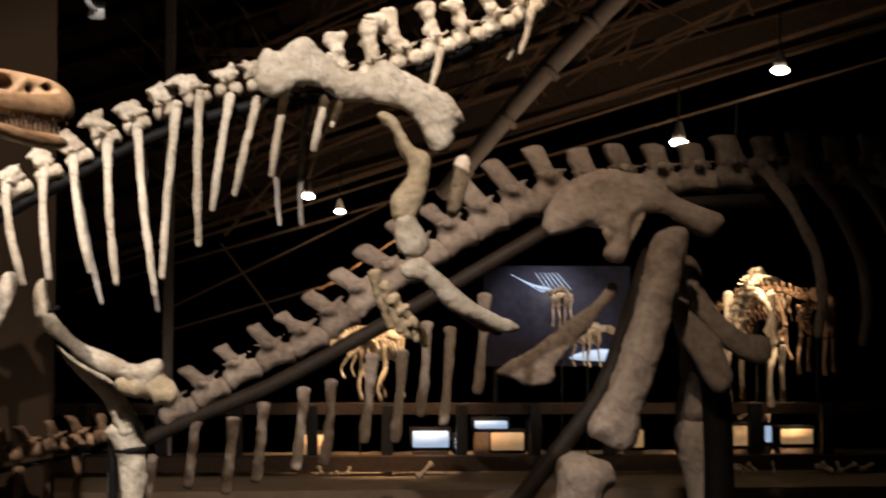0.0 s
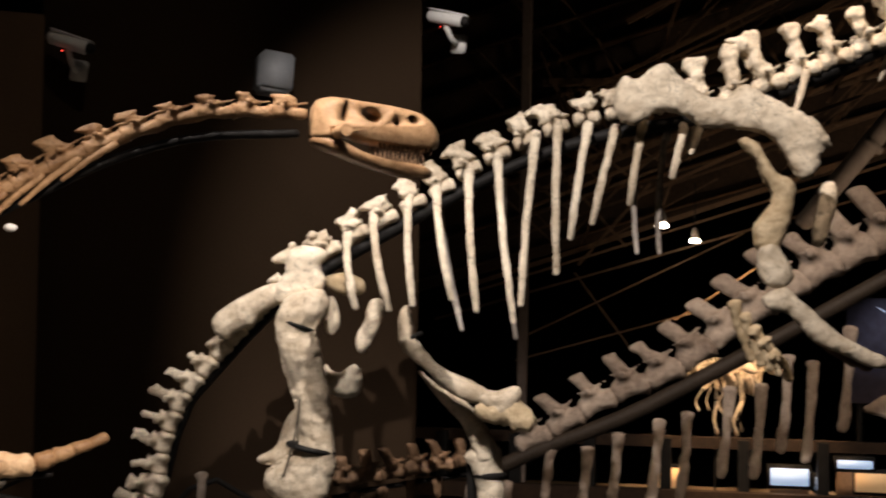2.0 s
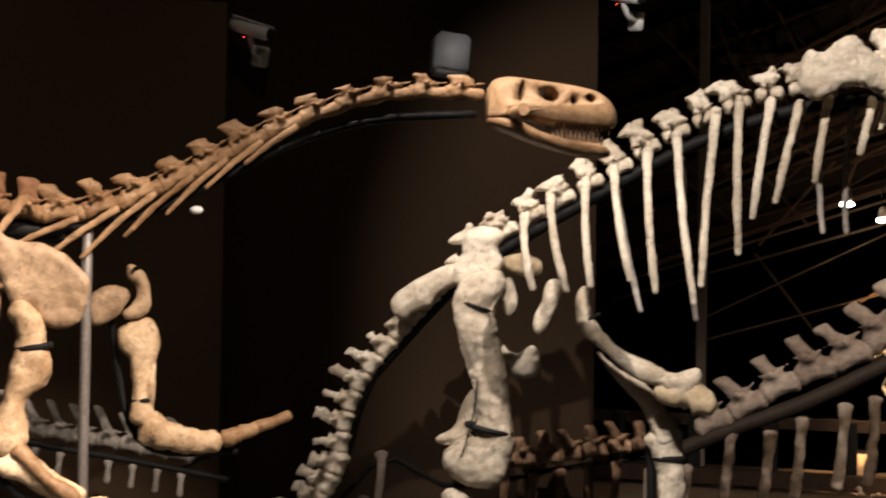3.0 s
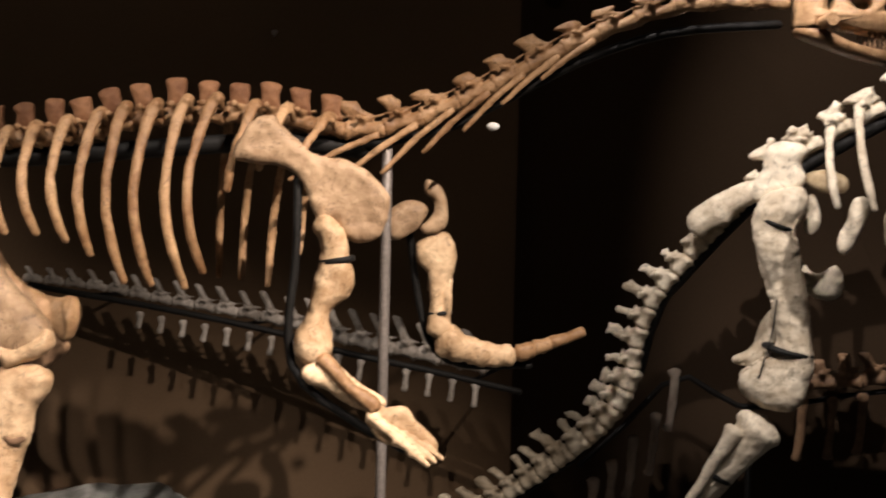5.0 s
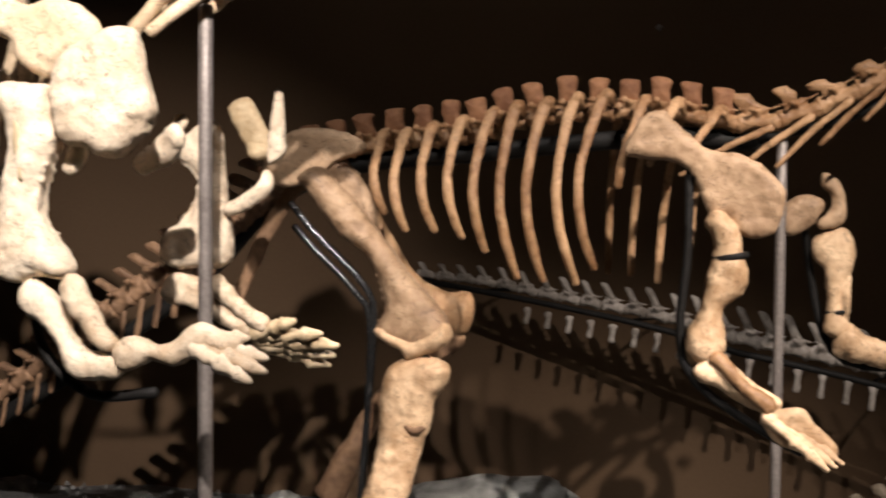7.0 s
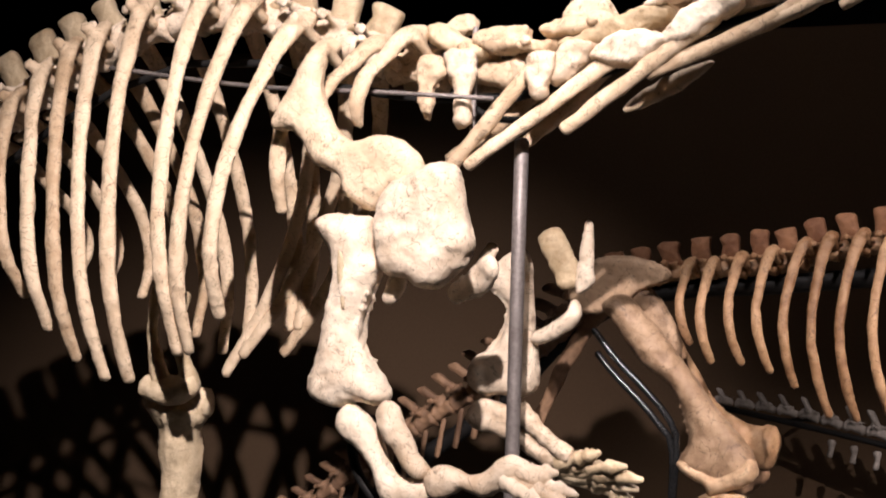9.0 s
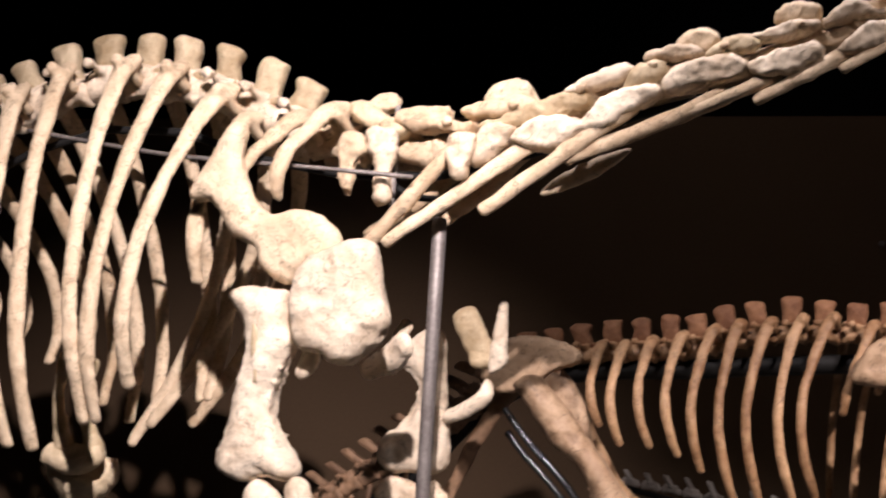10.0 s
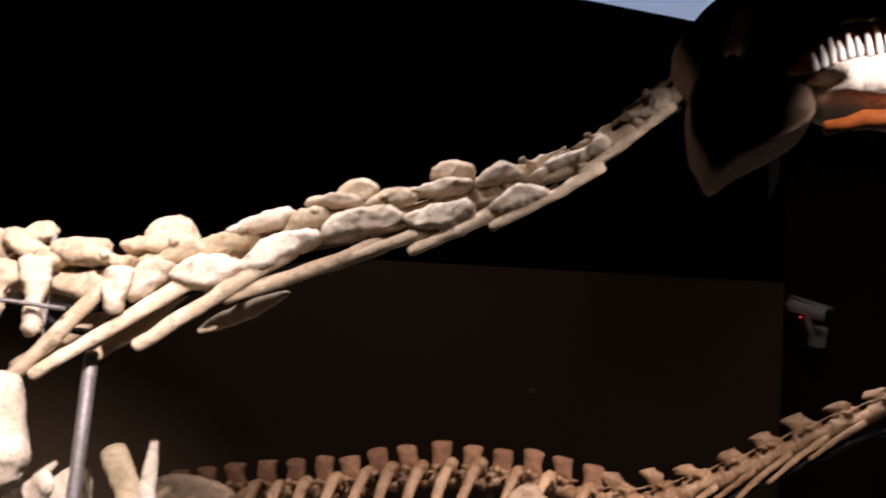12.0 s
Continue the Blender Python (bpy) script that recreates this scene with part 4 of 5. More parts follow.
# tan in place of cream: this far plate's shade is in its colour
shaped("coracoid", cream, [(-2.25, 2.06), (-2.17, 2.11), (-2.12, 2.03), (-2.06, 1.94), (-2.06, 1.87), (-2.14, 1.85), (-2.18, 1.92)], 0.48, 0.05, SPINE_CREAM)
shaped("clavicle", cream, [(-2.25, 1.65), (-2.15, 1.71), (-2.09, 1.76), (-2.07, 1.81), (-2.04, 1.77), (-2.05, 1.72), (-2.10, 1.68), (-2.22, 1.62)], 0.42, 0.06, BONE_CREAM)
shaped("humerus", cream, [(-2.47, 1.88), (-2.39, 1.97), (-2.30, 2.00), (-2.27, 1.86), (-2.26, 1.71), (-2.24, 1.57), (-2.23, 1.45), (-2.29, 1.40), (-2.37, 1.40), (-2.48, 1.40), (-2.53, 1.46), (-2.50, 1.55), (-2.43, 1.59), (-2.37, 1.69), (-2.36, 1.79)], 0.45, 0.14, BONE_CREAM)
shaped("ulna", cream, [(-2.54, 1.31), (-2.47, 1.38), (-2.37, 1.36), (-2.29, 1.29), (-2.20, 1.22), (-2.09, 1.16), (-2.11, 1.10), (-2.21, 1.14), (-2.32, 1.20), (-2.42, 1.24), (-2.51, 1.26)], 0.45, 0.08, BONE_CREAM)
bone("radius", cream, [(-2.29, 0.42, 1.34, 0.046), (-2.18, 0.42, 1.24, 0.035), (-2.07, 0.42, 1.17, 0.041)], BONE_CREAM)
bone("coracoid", cream, [(-2.44, 0.44, 2.02, 0.030), (-2.48, 0.44, 1.96, 0.028), (-2.50, 0.44, 1.90, 0.046), (-2.53, 0.44, 1.87, 0.037)], BONE_CREAM, 0.6, n=8)
hand_bones(cream, (-2.12, 0.46, 1.11), (-1.78, 0.50, 1.09), 1, SPINE_CREAM, 5, 0.18, 0.032, 0.10)
bone("sternum", cream, [(-2.18, -0.2, 1.93, 0.05), (-2.30, -0.1, 1.86, 0.05), (-2.42, 0.0, 1.82, 0.04)], BONE_CREAM, 0.6)
for x, z0, z1 in ((-3.80, 1.80, 1.40), (-3.66, 1.78, 1.40)):
    bone("belly_rib", cream, [(x, -0.05, z0, 0.03), (x - 0.02, -0.05, 1.6, 0.025), (x + 0.04, -0.05, z1, 0.045)], SPINE_CREAM)
bone("belly_rib", cream, [(-3.84, -0.05, 1.38, 0.05), (-3.72, -0.05, 1.36, 0.06), (-3.60, -0.05, 1.40, 0.05)], SPINE_CREAM, n=8)
bone("knee", cream, [(-3.90, 0.1, 1.30, 0.07), (-3.76, 0.1, 1.31, 0.09), (-3.64, 0.1, 1.30, 0.07)], SPINE_CREAM, n=8)
bone("tibia", cream, [(-3.76, 0.1, 1.28, 0.13), (-3.76, 0.1, 1.12, 0.10), (-3.75, 0.1, 0.6, 0.075), (-3.75, 0.1, 0.04, 0.11)], SPINE_CREAM, lumps=0.35)
iron_rod(cream, [(-2.45, 0.0, 2.62), (-2.30, 0.0, 2.52), (-2.16, 0.0, 2.50)], 0.014, "clamp")
iron_rod(cream, [(-3.9, -0.30, 2.72), (-3.2, -0.32, 2.62), (-2.6, -0.3, 2.58), (-2.2, -0.2, 2.56)], 0.009, "cross_wire", STEEL)
iron_rod(cream, [(-2.32, -0.1, 2.85), (-2.32, -0.1, 2.65), (-2.32, -0.1, 2.45)], 0.012, "clamp", STEEL)
iron_rod(cream, [(-2.55, -0.4, 1.35), (-2.64, -0.4, 1.28), (-2.58, -0.42, 1.12), (-2.4, -0.44, 1.0), (-2.15, -0.46, 1.02)], 0.02, "arm_brace")
part("pole", tube(bmesh.new(), [(-2.155, 0.0, 2.42, 0.028), (-2.155, 0.0, 1.0, 0.028), (-2.155, 0.0, -0.05, 0.028)], 6, 14), STEEL, cream, "grey steel support pole")

# ---- pale upright skeleton ----
pale = thing("dinosaur_skeleton", pose(2, 8.4, 0, 0, 0, -23.2), "pale upright meat-eating dinosaur skeleton with small arms", "dinosaur skeleton", "mounted skeletons")


def pale_tail(i, u, at, d, gap):
    s = 0.55 + 0.45 * u if u < 0.55 else 0.62
    vertebra(pale, at, d, BONE_PALE, BONE_PALE, gap * 0.66, 0.10 * s, 0.19 * s if u < 0.78 else 0.03, 0.10 * s, 0.028, -0.25, 0.09 * s if u < 0.78 else 0.02, 1.0, 0.0, 0.5)


spine_run(pale, [(-1.75, -0.45), (-1.40, -0.24), (-1.21, -0.11), (-0.89, 0.14), (-0.64, 0.38), (-0.50, 0.64), (-0.46, 0.88), (-0.36, 1.15), (-0.17, 1.40), (0.10, 1.70), (0.30, 1.90)], 24, pale_tail)


def pale_dorsal(i, u, at, d, gap):
    vertebra(pale, at, d, BONE_PALE, BONE_PALE, gap * 0.62, 0.050, 0.120, 0.14, 0.045, -0.3, 0.13, 1.35, 0.0, 0.5, 0.014)


spine_run(pale, [(0.30, 1.90), (0.59, 2.12), (0.84, 2.26), (1.01, 2.36), (1.22, 2.47), (1.42, 2.61), (1.63, 2.72), (1.83, 2.82), (2.07, 2.91), (2.34, 2.96), (2.80, 3.04)], 14, pale_dorsal)


def pale_neck(i, u, at, d, gap):
    vertebra(pale, at, d, BONE_PALE, BONE_PALE, gap * 0.78, 0.060, 0.28, 0.10, 0.05, 0.12, 0.15, 1.6, 0.0, 0.5, 0.018)
    for s in ((-1, 1) if i % 3 == 0 else ()):
        bone("cervical_rib", pale, [(at[0], s * 0.09, at[2], 0.03), (at[0] - 0.04, s * 0.12, at[2] - 0.16, 0.022), (at[0] - 0.09, s * 0.13, at[2] - 0.30, 0.014)], BONE_PALE, 0.7, n=8, seg=8)


spine_run(pale, [(2.72, 2.96), (3.05, 3.07), (3.34, 3.19), (3.60, 3.29), (3.90, 3.42), (4.13, 3.56), (4.4, 3.78), (4.6, 4.0)], 10, pale_neck)
iron_rod(pale, [(-1.7, 0.04, -0.48), (-0.86, 0.04, 0.12), (-0.50, 0.04, 0.60), (-0.42, 0.04, 0.88), (-0.32, 0.04, 1.15), (-0.12, 0.04, 1.38), (0.15, 0.04, 1.68), (0.45, 0.04, 1.93), (1.0, 0.04, 2.26), (1.7, 0.04, 2.64), (2.3, 0.04, 2.84), (3.0, 0.04, 2.98), (4.0, 0.04, 3.40)], 0.04, "spine_beam", n=30)
tops = [(0.66, 2.19), (0.81, 2.32), (1.03, 2.42), (1.19, 2.49), (1.39, 2.58), (1.56, 2.68), (1.80, 2.82), (1.93, 2.89), (2.12, 2.88), (2.29, 2.86), (2.45, 2.90), (2.70, 2.86)]
tips = [(0.73, 1.73), (0.93, 1.72), (1.07, 1.75), (1.30, 1.79), (1.45, 1.72), (1.67, 1.66), (1.71, 1.76), (1.92, 1.95), (2.00, 2.16), (2.13, 2.25), (2.35, 2.37), (2.60, 2.53)]
for k, (a, b) in enumerate(zip(tops, tips)):
    rib(pale, a, b, 0.30, BONE_PALE, 0.026, -0.015, -1, 0.09, 0.27, 14)
# far-side ribs: ash bone puts the shade inside the chest into colour
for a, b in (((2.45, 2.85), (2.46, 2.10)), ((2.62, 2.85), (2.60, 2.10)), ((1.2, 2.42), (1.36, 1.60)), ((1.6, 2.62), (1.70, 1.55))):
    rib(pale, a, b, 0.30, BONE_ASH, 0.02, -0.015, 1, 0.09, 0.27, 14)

shaped("scapula", pale, [(2.25, 3.00), (2.30, 3.11), (2.39, 3.10), (2.45, 3.16), (2.54, 3.19), (2.62, 3.13), (2.78, 3.01), (2.91, 3.00), (3.02, 3.08), (3.21, 2.98), (3.40, 2.89), (3.52, 2.73), (3.47, 2.71), (3.42, 2.56), (3.32, 2.56), (3.23, 2.72), (3.15, 2.78), (2.98, 2.83), (2.76, 2.84), (2.67, 2.90), (2.49, 2.92), (2.37, 2.84), (2.27, 2.89)], -0.34, 0.13, BONE_PALE, voxel=0.012, wear=0.011)
shaped("humerus", pale, [(2.98, 2.74), (3.07, 2.73), (3.12, 2.65), (3.18, 2.56), (3.27, 2.51), (3.29, 2.42), (3.25, 2.24), (3.19, 2.10), (3.09, 2.10), (3.06, 2.24), (3.16, 2.35), (3.17, 2.44), (3.12, 2.53), (3.08, 2.62)], -0.4, 0.12, SPINE_CREAM, wear=0.008)
shaped("ulna", pale, [(3.09, 2.12), (3.16, 2.15), (3.24, 2.05), (3.28, 1.95), (3.22, 1.89), (3.13, 1.91), (3.08, 2.01)], -0.42, 0.12, BONE_PALE)
shaped("metacarpal", pale, [(3.11, 1.83), (3.23, 1.88), (3.33, 1.80), (3.53, 1.63), (3.68, 1.54), (3.80, 1.50), (3.85, 1.45), (3.75, 1.43), (3.60, 1.50), (3.42, 1.57), (3.26, 1.74), (3.15, 1.76)], -0.43, 0.09, BONE_PALE, wear=0.008)
bone("finger", pale, [(3.40, -0.36, 1.64, 0.04), (3.55, -0.36, 1.52, 0.035), (3.74, -0.36, 1.43, 0.03)], BONE_DARK, lumps=0.4)
shaped("humerus", pale, [(3.63, 2.55), (3.70, 2.57), (3.72, 2.50), (3.70, 2.37), (3.63, 2.17), (3.57, 2.19), (3.60, 2.37)], 0.3, 0.09, BONE_PALE)
for k in range(5):
    bone("finger", pale, [(3.08 + 0.06 * k, 0.30, 1.80 - 0.08 * k, 0.045), (3.12 + 0.07 * k, 0.32, 1.62 - 0.05 * k, 0.025), (3.2 + 0.06 * k, 0.33, 1.44 - 0.03 * k, 0.03)], SPINE_CREAM, lumps=0.6)

shaped("ilium", pale, [(0.32, 2.06), (0.41, 2.10), (0.54, 2.06), (0.50, 1.98), (0.54, 1.90), (0.48, 1.82), (0.38, 1.78), (0.27, 1.75), (0.24, 1.84), (0.30, 1.95)], -0.2, 0.12, BONE_PALE)
shaped("ischium", pale, [(-0.14, 1.64), (-0.08, 1.72), (0.07, 1.81), (0.29, 1.89), (0.30, 1.79), (0.14, 1.69), (0.10, 1.62), (-0.00, 1.59), (-0.06, 1.54), (-0.12, 1.57)], -0.15, 0.12, BONE_PALE)
shaped("femur", pale, [(0.28, 1.74), (0.38, 1.82), (0.52, 1.83), (0.56, 1.73), (0.49, 1.62), (0.51, 1.49), (0.57, 1.22), (0.61, 0.93), (0.59, 0.69), (0.53, 0.57), (0.43, 0.55), (0.32, 0.58), (0.22, 0.66), (0.22, 0.74), (0.28, 0.80), (0.40, 0.88), (0.42, 0.99), (0.40, 1.16), (0.33, 1.34), (0.27, 1.55)], -0.27, 0.2, BONE_PALE, wear=0.009)
bone("tibia", pale, [(0.33, -0.26, 0.44, 0.13), (0.22, -0.26, 0.30, 0.10), (-0.02, -0.26, -0.05, 0.075), (-0.28, -0.26, -0.50, 0.10)], BONE_PALE)
bone("fibula", pale, [(0.20, -0.34, 0.42, 0.06), (0.02, -0.34, 0.1, 0.035), (-0.3, -0.34, -0.48, 0.05)], BONE_PALE)
hand_bones(pale, (-0.30, -0.28, -0.52), (0.15, -0.34, -0.56), -1, BONE_PALE, 3, 0.3, 0.05, 0.01)
shaped("pubis", pale, [(0.98, 1.71), (1.04, 1.75), (1.06, 1.59), (1.16, 1.45), (1.28, 1.35), (1.44, 1.29), (1.56, 1.23), (1.71, 1.27), (1.70, 1.16), (1.61, 1.09), (1.47, 1.16), (1.30, 1.22), (1.19, 1.32), (1.04, 1.45), (0.98, 1.55)], -0.05, 0.11, BONE_PALE, wear=0.008)
bone("pubic_boot", pale, [(1.48, -0.02, 1.14, 0.07), (1.66, -0.03, 1.10, 0.10), (1.78, -0.03, 1.04, 0.06)], SPINE_CREAM, lumps=0.6, n=10)
shaped("femur", pale, [(1.09, 1.35), (1.23, 1.23), (1.39, 1.15), (1.48, 1.05), (1.57, 0.90), (1.56, 0.80), (1.47, 0.78), (1.43, 0.90), (1.37, 1.01), (1.25, 1.14)], 0.2, 0.12, BONE_PALE)
bone("tibia", pale, [(1.50, 0.25, 0.84, 0.11), (1.55, 0.25, 0.62, 0.085), (1.57, 0.25, 0.2, 0.075), (1.58, 0.25, -0.62, 0.11)], BONE_PALE, 0.9)
shaped("sacral_rib", pale, [(0.52, 1.91), (0.64, 1.94), (0.75, 1.90), (0.75, 1.82), (0.63, 1.82), (0.54, 1.86)], -0.1, 0.07, SPINE_CREAM)
shaped("sacral_rib", pale, [(0.54, 1.79), (0.58, 1.80), (0.61, 1.66), (0.57, 1.57), (0.53, 1.62), (0.55, 1.71)], -0.05, 0.06, BONE_PALE)
shaped("sacral_rib", pale, [(0.81, 1.78), (0.88, 1.77), (0.87, 1.66), (0.80, 1.52), (0.75, 1.46), (0.72, 1.54), (0.77, 1.67)], -0.06, 0.08, BONE_PALE)
shaped("sacral_rib", pale, [(0.52, 1.38), (0.61, 1.33), (0.71, 1.38), (0.76, 1.29), (0.71, 1.20), (0.57, 1.21), (0.53, 1.28)], 0.0, 0.1, BONE_PALE, wear=0.012)
shaped("fibula", pale, [(0.25, 0.89), (0.31, 1.04), (0.38, 1.12), (0.40, 0.93), (0.35, 0.80), (0.22, 0.69), (0.19, 0.73), (0.25, 0.79), (0.14, 0.81)], -0.12, 0.10, BONE_PALE)
iron_rod(pale, [(1.1, 0.26, 1.45), (1.36, 0.32, 1.15), (1.42, 0.32, 0.9), (1.46, 0.32, -0.6)], 0.03, "leg_brace")
band(pale, (0.385, -0.27, 1.63), (0.35, 0, 1), 0.114, 0.005, 1.05)
band(pale, (0.475, -0.27, 0.90), (0.2, 0, 1), 0.150, 0.006, 0.88)
band(pale, (1.05, -0.035, 1.56), (-0.4, 0, 1), 0.078, 0.008, 0.85)
band(pale, (1.545, 0.25, 0.70), (0, 0, 1), 0.103, 0.012, 0.92)
band(pale, (0.10, -0.26, 0.14), (0.5, 0, 1), 0.098, 0.010)
iron_rod(pale, [(0.42, -0.385, 1.20), (0.40, -0.385, 1.0), (0.33, -0.375, 0.74)], 0.005, "strap_wire", n=8)

# ---- grey giant skeleton ----
giant = thing("dinosaur_skeleton", pose(7, 10.4, 0, 0, 0, -28.98), "giant grey dinosaur skeleton in shade with a long tail", "dinosaur skeleton", "mounted skeletons")


def giant_tail(i, u, at, d, gap):
    s = 0.56 + 0.44 * u
    vertebra(giant, at, d, BONE_GREY, BONE_GREY, gap * 0.80, 0.17 * s, 0.36 * s, 0.22 * s, 0.06, -0.38, 0.06 * s, 1.0, 0.0, 0.22)


spine_run(giant, [(-1.98, 0.50), (-1.67, 0.66), (-1.17, 0.96), (-0.61, 1.22), (-0.15, 1.56), (0.42, 1.96), (0.94, 2.26), (1.42, 2.48), (1.75, 2.56)], 13, giant_tail)


def giant_back(i, u, at, d, gap):
    vertebra(giant, at, d, BONE_GREY, BONE_GREY, gap * 0.84, 0.13, 0.26, 0.24, 0.07, -0.25, 0.10, 1.0, 0.0, 0.2)


spine_run(giant, [(1.75, 2.56), (2.23, 2.63), (2.94, 2.68), (3.77, 2.74), (4.79, 2.76), (5.6, 2.70)], 11, giant_back)
chevs = [(-1.74, -0.09), (-1.41, -0.15), (-1.14, -0.05), (-0.78, 0.05), (-0.53, 0.09), (-0.17, 0.29), (0.11, 0.29), (0.34, 0.52), (0.55, 0.44), (0.87, 0.72)]
for k, (x, z) in enumerate(chevs):
    bone("chevron", giant, [(x + 0.06, -0.02, z + 0.62 + 0.03 * k, 0.06), (x + 0.04, -0.02, z + 0.4, 0.042), (x, -0.02, z + 0.06, 0.055), (x - 0.01, -0.02, z, 0.05)], BONE_GREY, 0.6, lumps=0.35)
for k in range(2):
    x = -2.1 - 0.33 * k
    z = 0.30 - 0.045 * k - 0.02 * max(0, k - 4) ** 2
    bone("chevron", giant, [(x + 0.04, -0.02, z - 0.12, 0.045), (x, -0.02, z - 0.50 + 0.02 * k, 0.04)], BONE_GREY, 0.6, lumps=0.35, n=8)
iron_rod(giant, [(-2.3, 0.0, 0.24), (-1.76, 0.0, 0.49), (-1.01, 0.0, 0.80), (-0.15, 0.0, 1.26), (0.63, 0.0, 1.70), (1.26, 0.0, 2.06), (1.9, 0.0, 2.36), (3.5, 0.0, 2.50), (5.2, 0.0, 2.50)], 0.07, "tail_beam", RUST, 30)
shaped("ilium", giant, [(1.39, 2.23), (1.46, 2.44), (1.65, 2.62), (1.91, 2.73), (2.24, 2.70), (2.49, 2.65), (2.58, 2.51), (3.02, 2.34), (2.98, 2.19), (2.85, 2.15), (2.53, 2.35), (2.32, 2.37), (2.22, 2.30), (2.18, 2.08), (2.10, 1.92), (1.95, 1.97), (2.02, 2.18), (1.80, 2.24), (1.49, 2.16)], -0.45, 0.2, BONE_GREY, voxel=0.02, wear=0.012)
shaped("femur", giant, [(2.40, 2.12), (2.54, 2.22), (2.69, 2.18), (2.66, 1.93), (2.54, 1.43), (2.36, 0.82), (2.26, 0.57), (2.23, 0.32), (2.11, 0.23), (1.90, 0.33), (1.80, 0.43), (1.98, 0.77), (2.20, 1.38), (2.33, 1.88)], -0.5, 0.3, BONE_GREY, voxel=0.022, wear=0.012)
bone("tibia", giant, [(1.78, -0.48, 0.06, 0.27), (1.66, -0.48, -0.3, 0.18), (1.45, -0.48, -1.0, 0.14), (1.35, -0.48, -1.55, 0.22)], BONE_GREY)
hand_bones(giant, (1.35, -0.5, -1.6), (1.9, -0.55, -1.7), -1, BONE_GREY, 4, 0.5, 0.09, 0.02)
shaped("ischium", giant, [(1.01, 0.92), (1.34, 1.11), (1.65, 1.34), (1.97, 1.58), (2.09, 1.72), (2.12, 1.62), (1.86, 1.30), (1.57, 1.00), (1.52, 0.81), (1.33, 0.79), (1.17, 0.86)], -0.16, 0.1, BONE_GREY, voxel=0.016, wear=0.010)
shaped("pubis", giant, [(2.73, 1.57), (2.91, 1.40), (3.13, 1.18), (3.24, 0.86), (3.16, 0.71), (3.03, 0.77), (2.88, 1.04), (2.73, 1.26)], -0.1, 0.16, BONE_GREY, voxel=0.018, wear=0.010)
shaped("pubis", giant, [(2.91, 1.89), (3.16, 1.51), (3.44, 1.25), (3.72, 1.19), (3.67, 0.96), (3.42, 1.02), (3.14, 1.22), (2.96, 1.49)], 0.15, 0.16, BONE_GREY, voxel=0.018, wear=0.010)
bone("femur", giant, [(2.95, 0.45, 1.9, 0.17), (3.08, 0.45, 1.0, 0.15), (3.14, 0.45, 0.45, 0.22)], BONE_GREY, 0.9)
bone("tibia", giant, [(3.14, 0.45, 0.30, 0.26), (3.16, 0.45, -0.4, 0.18), (3.2, 0.45, -1.6, 0.24)], BONE_GREY, 0.9)
for k in range(6):
    x = 3.45 + 0.42 * k
    rib(giant, (x, 2.86), (x + 0.40, 1.25 - 0.08 * k), 0.80, BONE_GREY, 0.06, 0.14, -1, 0.15, 0.70, 16)
iron_rod(giant, [(2.42, -0.30, 2.0), (2.25, -0.30, 1.52), (1.99, -0.32, 0.81), (1.67, -0.32, 0.35), (1.26, -0.33, -0.15), (0.95, -0.34, -0.6), (0.6, -0.34, -1.7)], 0.085, "leg_brace", RUST)
iron_rod(giant, [(3.19, 0.25, 0.95), (3.24, 0.25, 0.32), (3.26, 0.25, -1.7)], 0.15, "leg_brace")

# ---- end of a tail before the dark wall ----
# umber bone stands in for the shade that this tail hangs in
dim = thing("dinosaur_tail", pose(0, 9.0, 0), "end of a large tail before the dark wall, its shade put in as dark brown", "dinosaur skeleton", "mounted skeletons")


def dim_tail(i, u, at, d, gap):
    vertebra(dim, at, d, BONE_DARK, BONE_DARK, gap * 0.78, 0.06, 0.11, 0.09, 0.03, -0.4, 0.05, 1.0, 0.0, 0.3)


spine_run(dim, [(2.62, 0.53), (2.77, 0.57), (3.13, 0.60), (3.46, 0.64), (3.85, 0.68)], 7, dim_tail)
# chevrons: umber for the shaded ones, grey for those that catch light
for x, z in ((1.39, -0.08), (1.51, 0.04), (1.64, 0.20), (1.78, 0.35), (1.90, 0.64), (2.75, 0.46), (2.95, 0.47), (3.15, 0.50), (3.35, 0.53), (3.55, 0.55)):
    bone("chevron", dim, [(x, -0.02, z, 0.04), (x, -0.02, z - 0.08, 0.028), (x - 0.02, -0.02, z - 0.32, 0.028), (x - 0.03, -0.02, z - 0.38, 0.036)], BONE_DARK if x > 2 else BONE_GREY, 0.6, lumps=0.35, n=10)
iron_rod(dim, [(1.30, 0.04, 0.0), (1.60, 0.04, 0.28), (1.95, 0.04, 0.60), (2.40, 0.04, 0.40), (3.13, 0.04, 0.50), (3.85, 0.04, 0.58)], 0.018, "rail")
iron_rod(dim, [(2.42, 0.04, 0.40), (2.42, 0.04, -0.3), (2.42, 0.04, -1.0)], 0.018, "stand")

# ---- tail of a low skeleton at the wall ----
ash = thing("dinosaur_tail", pose(0, 8.52, 0, 0, 0, -12), "ash grey dinosaur tail on a black iron rail by the wall", "dinosaur skeleton", "mounted skeletons")


def ash_tail(i, u, at, d, gap):
    s = 0.4 + 0.6 * u
    vertebra(ash, at, d, BONE_ASH, BONE_ASH, gap * 0.8, 0.055 * s, 0.15 * s, 0.07 * s, 0.02, -0.75, 0.05 * s)
    if i > 4:
        bone("chevron", ash, [(at[0], 0, at[2] - 0.12, 0.028), (at[0], 0, at[2] - 0.16, 0.016), (at[0] - 0.01, 0, at[2] - 0.19 - 0.06 * u, 0.02)], BONE_ASH, 0.7, n=5, seg=8)


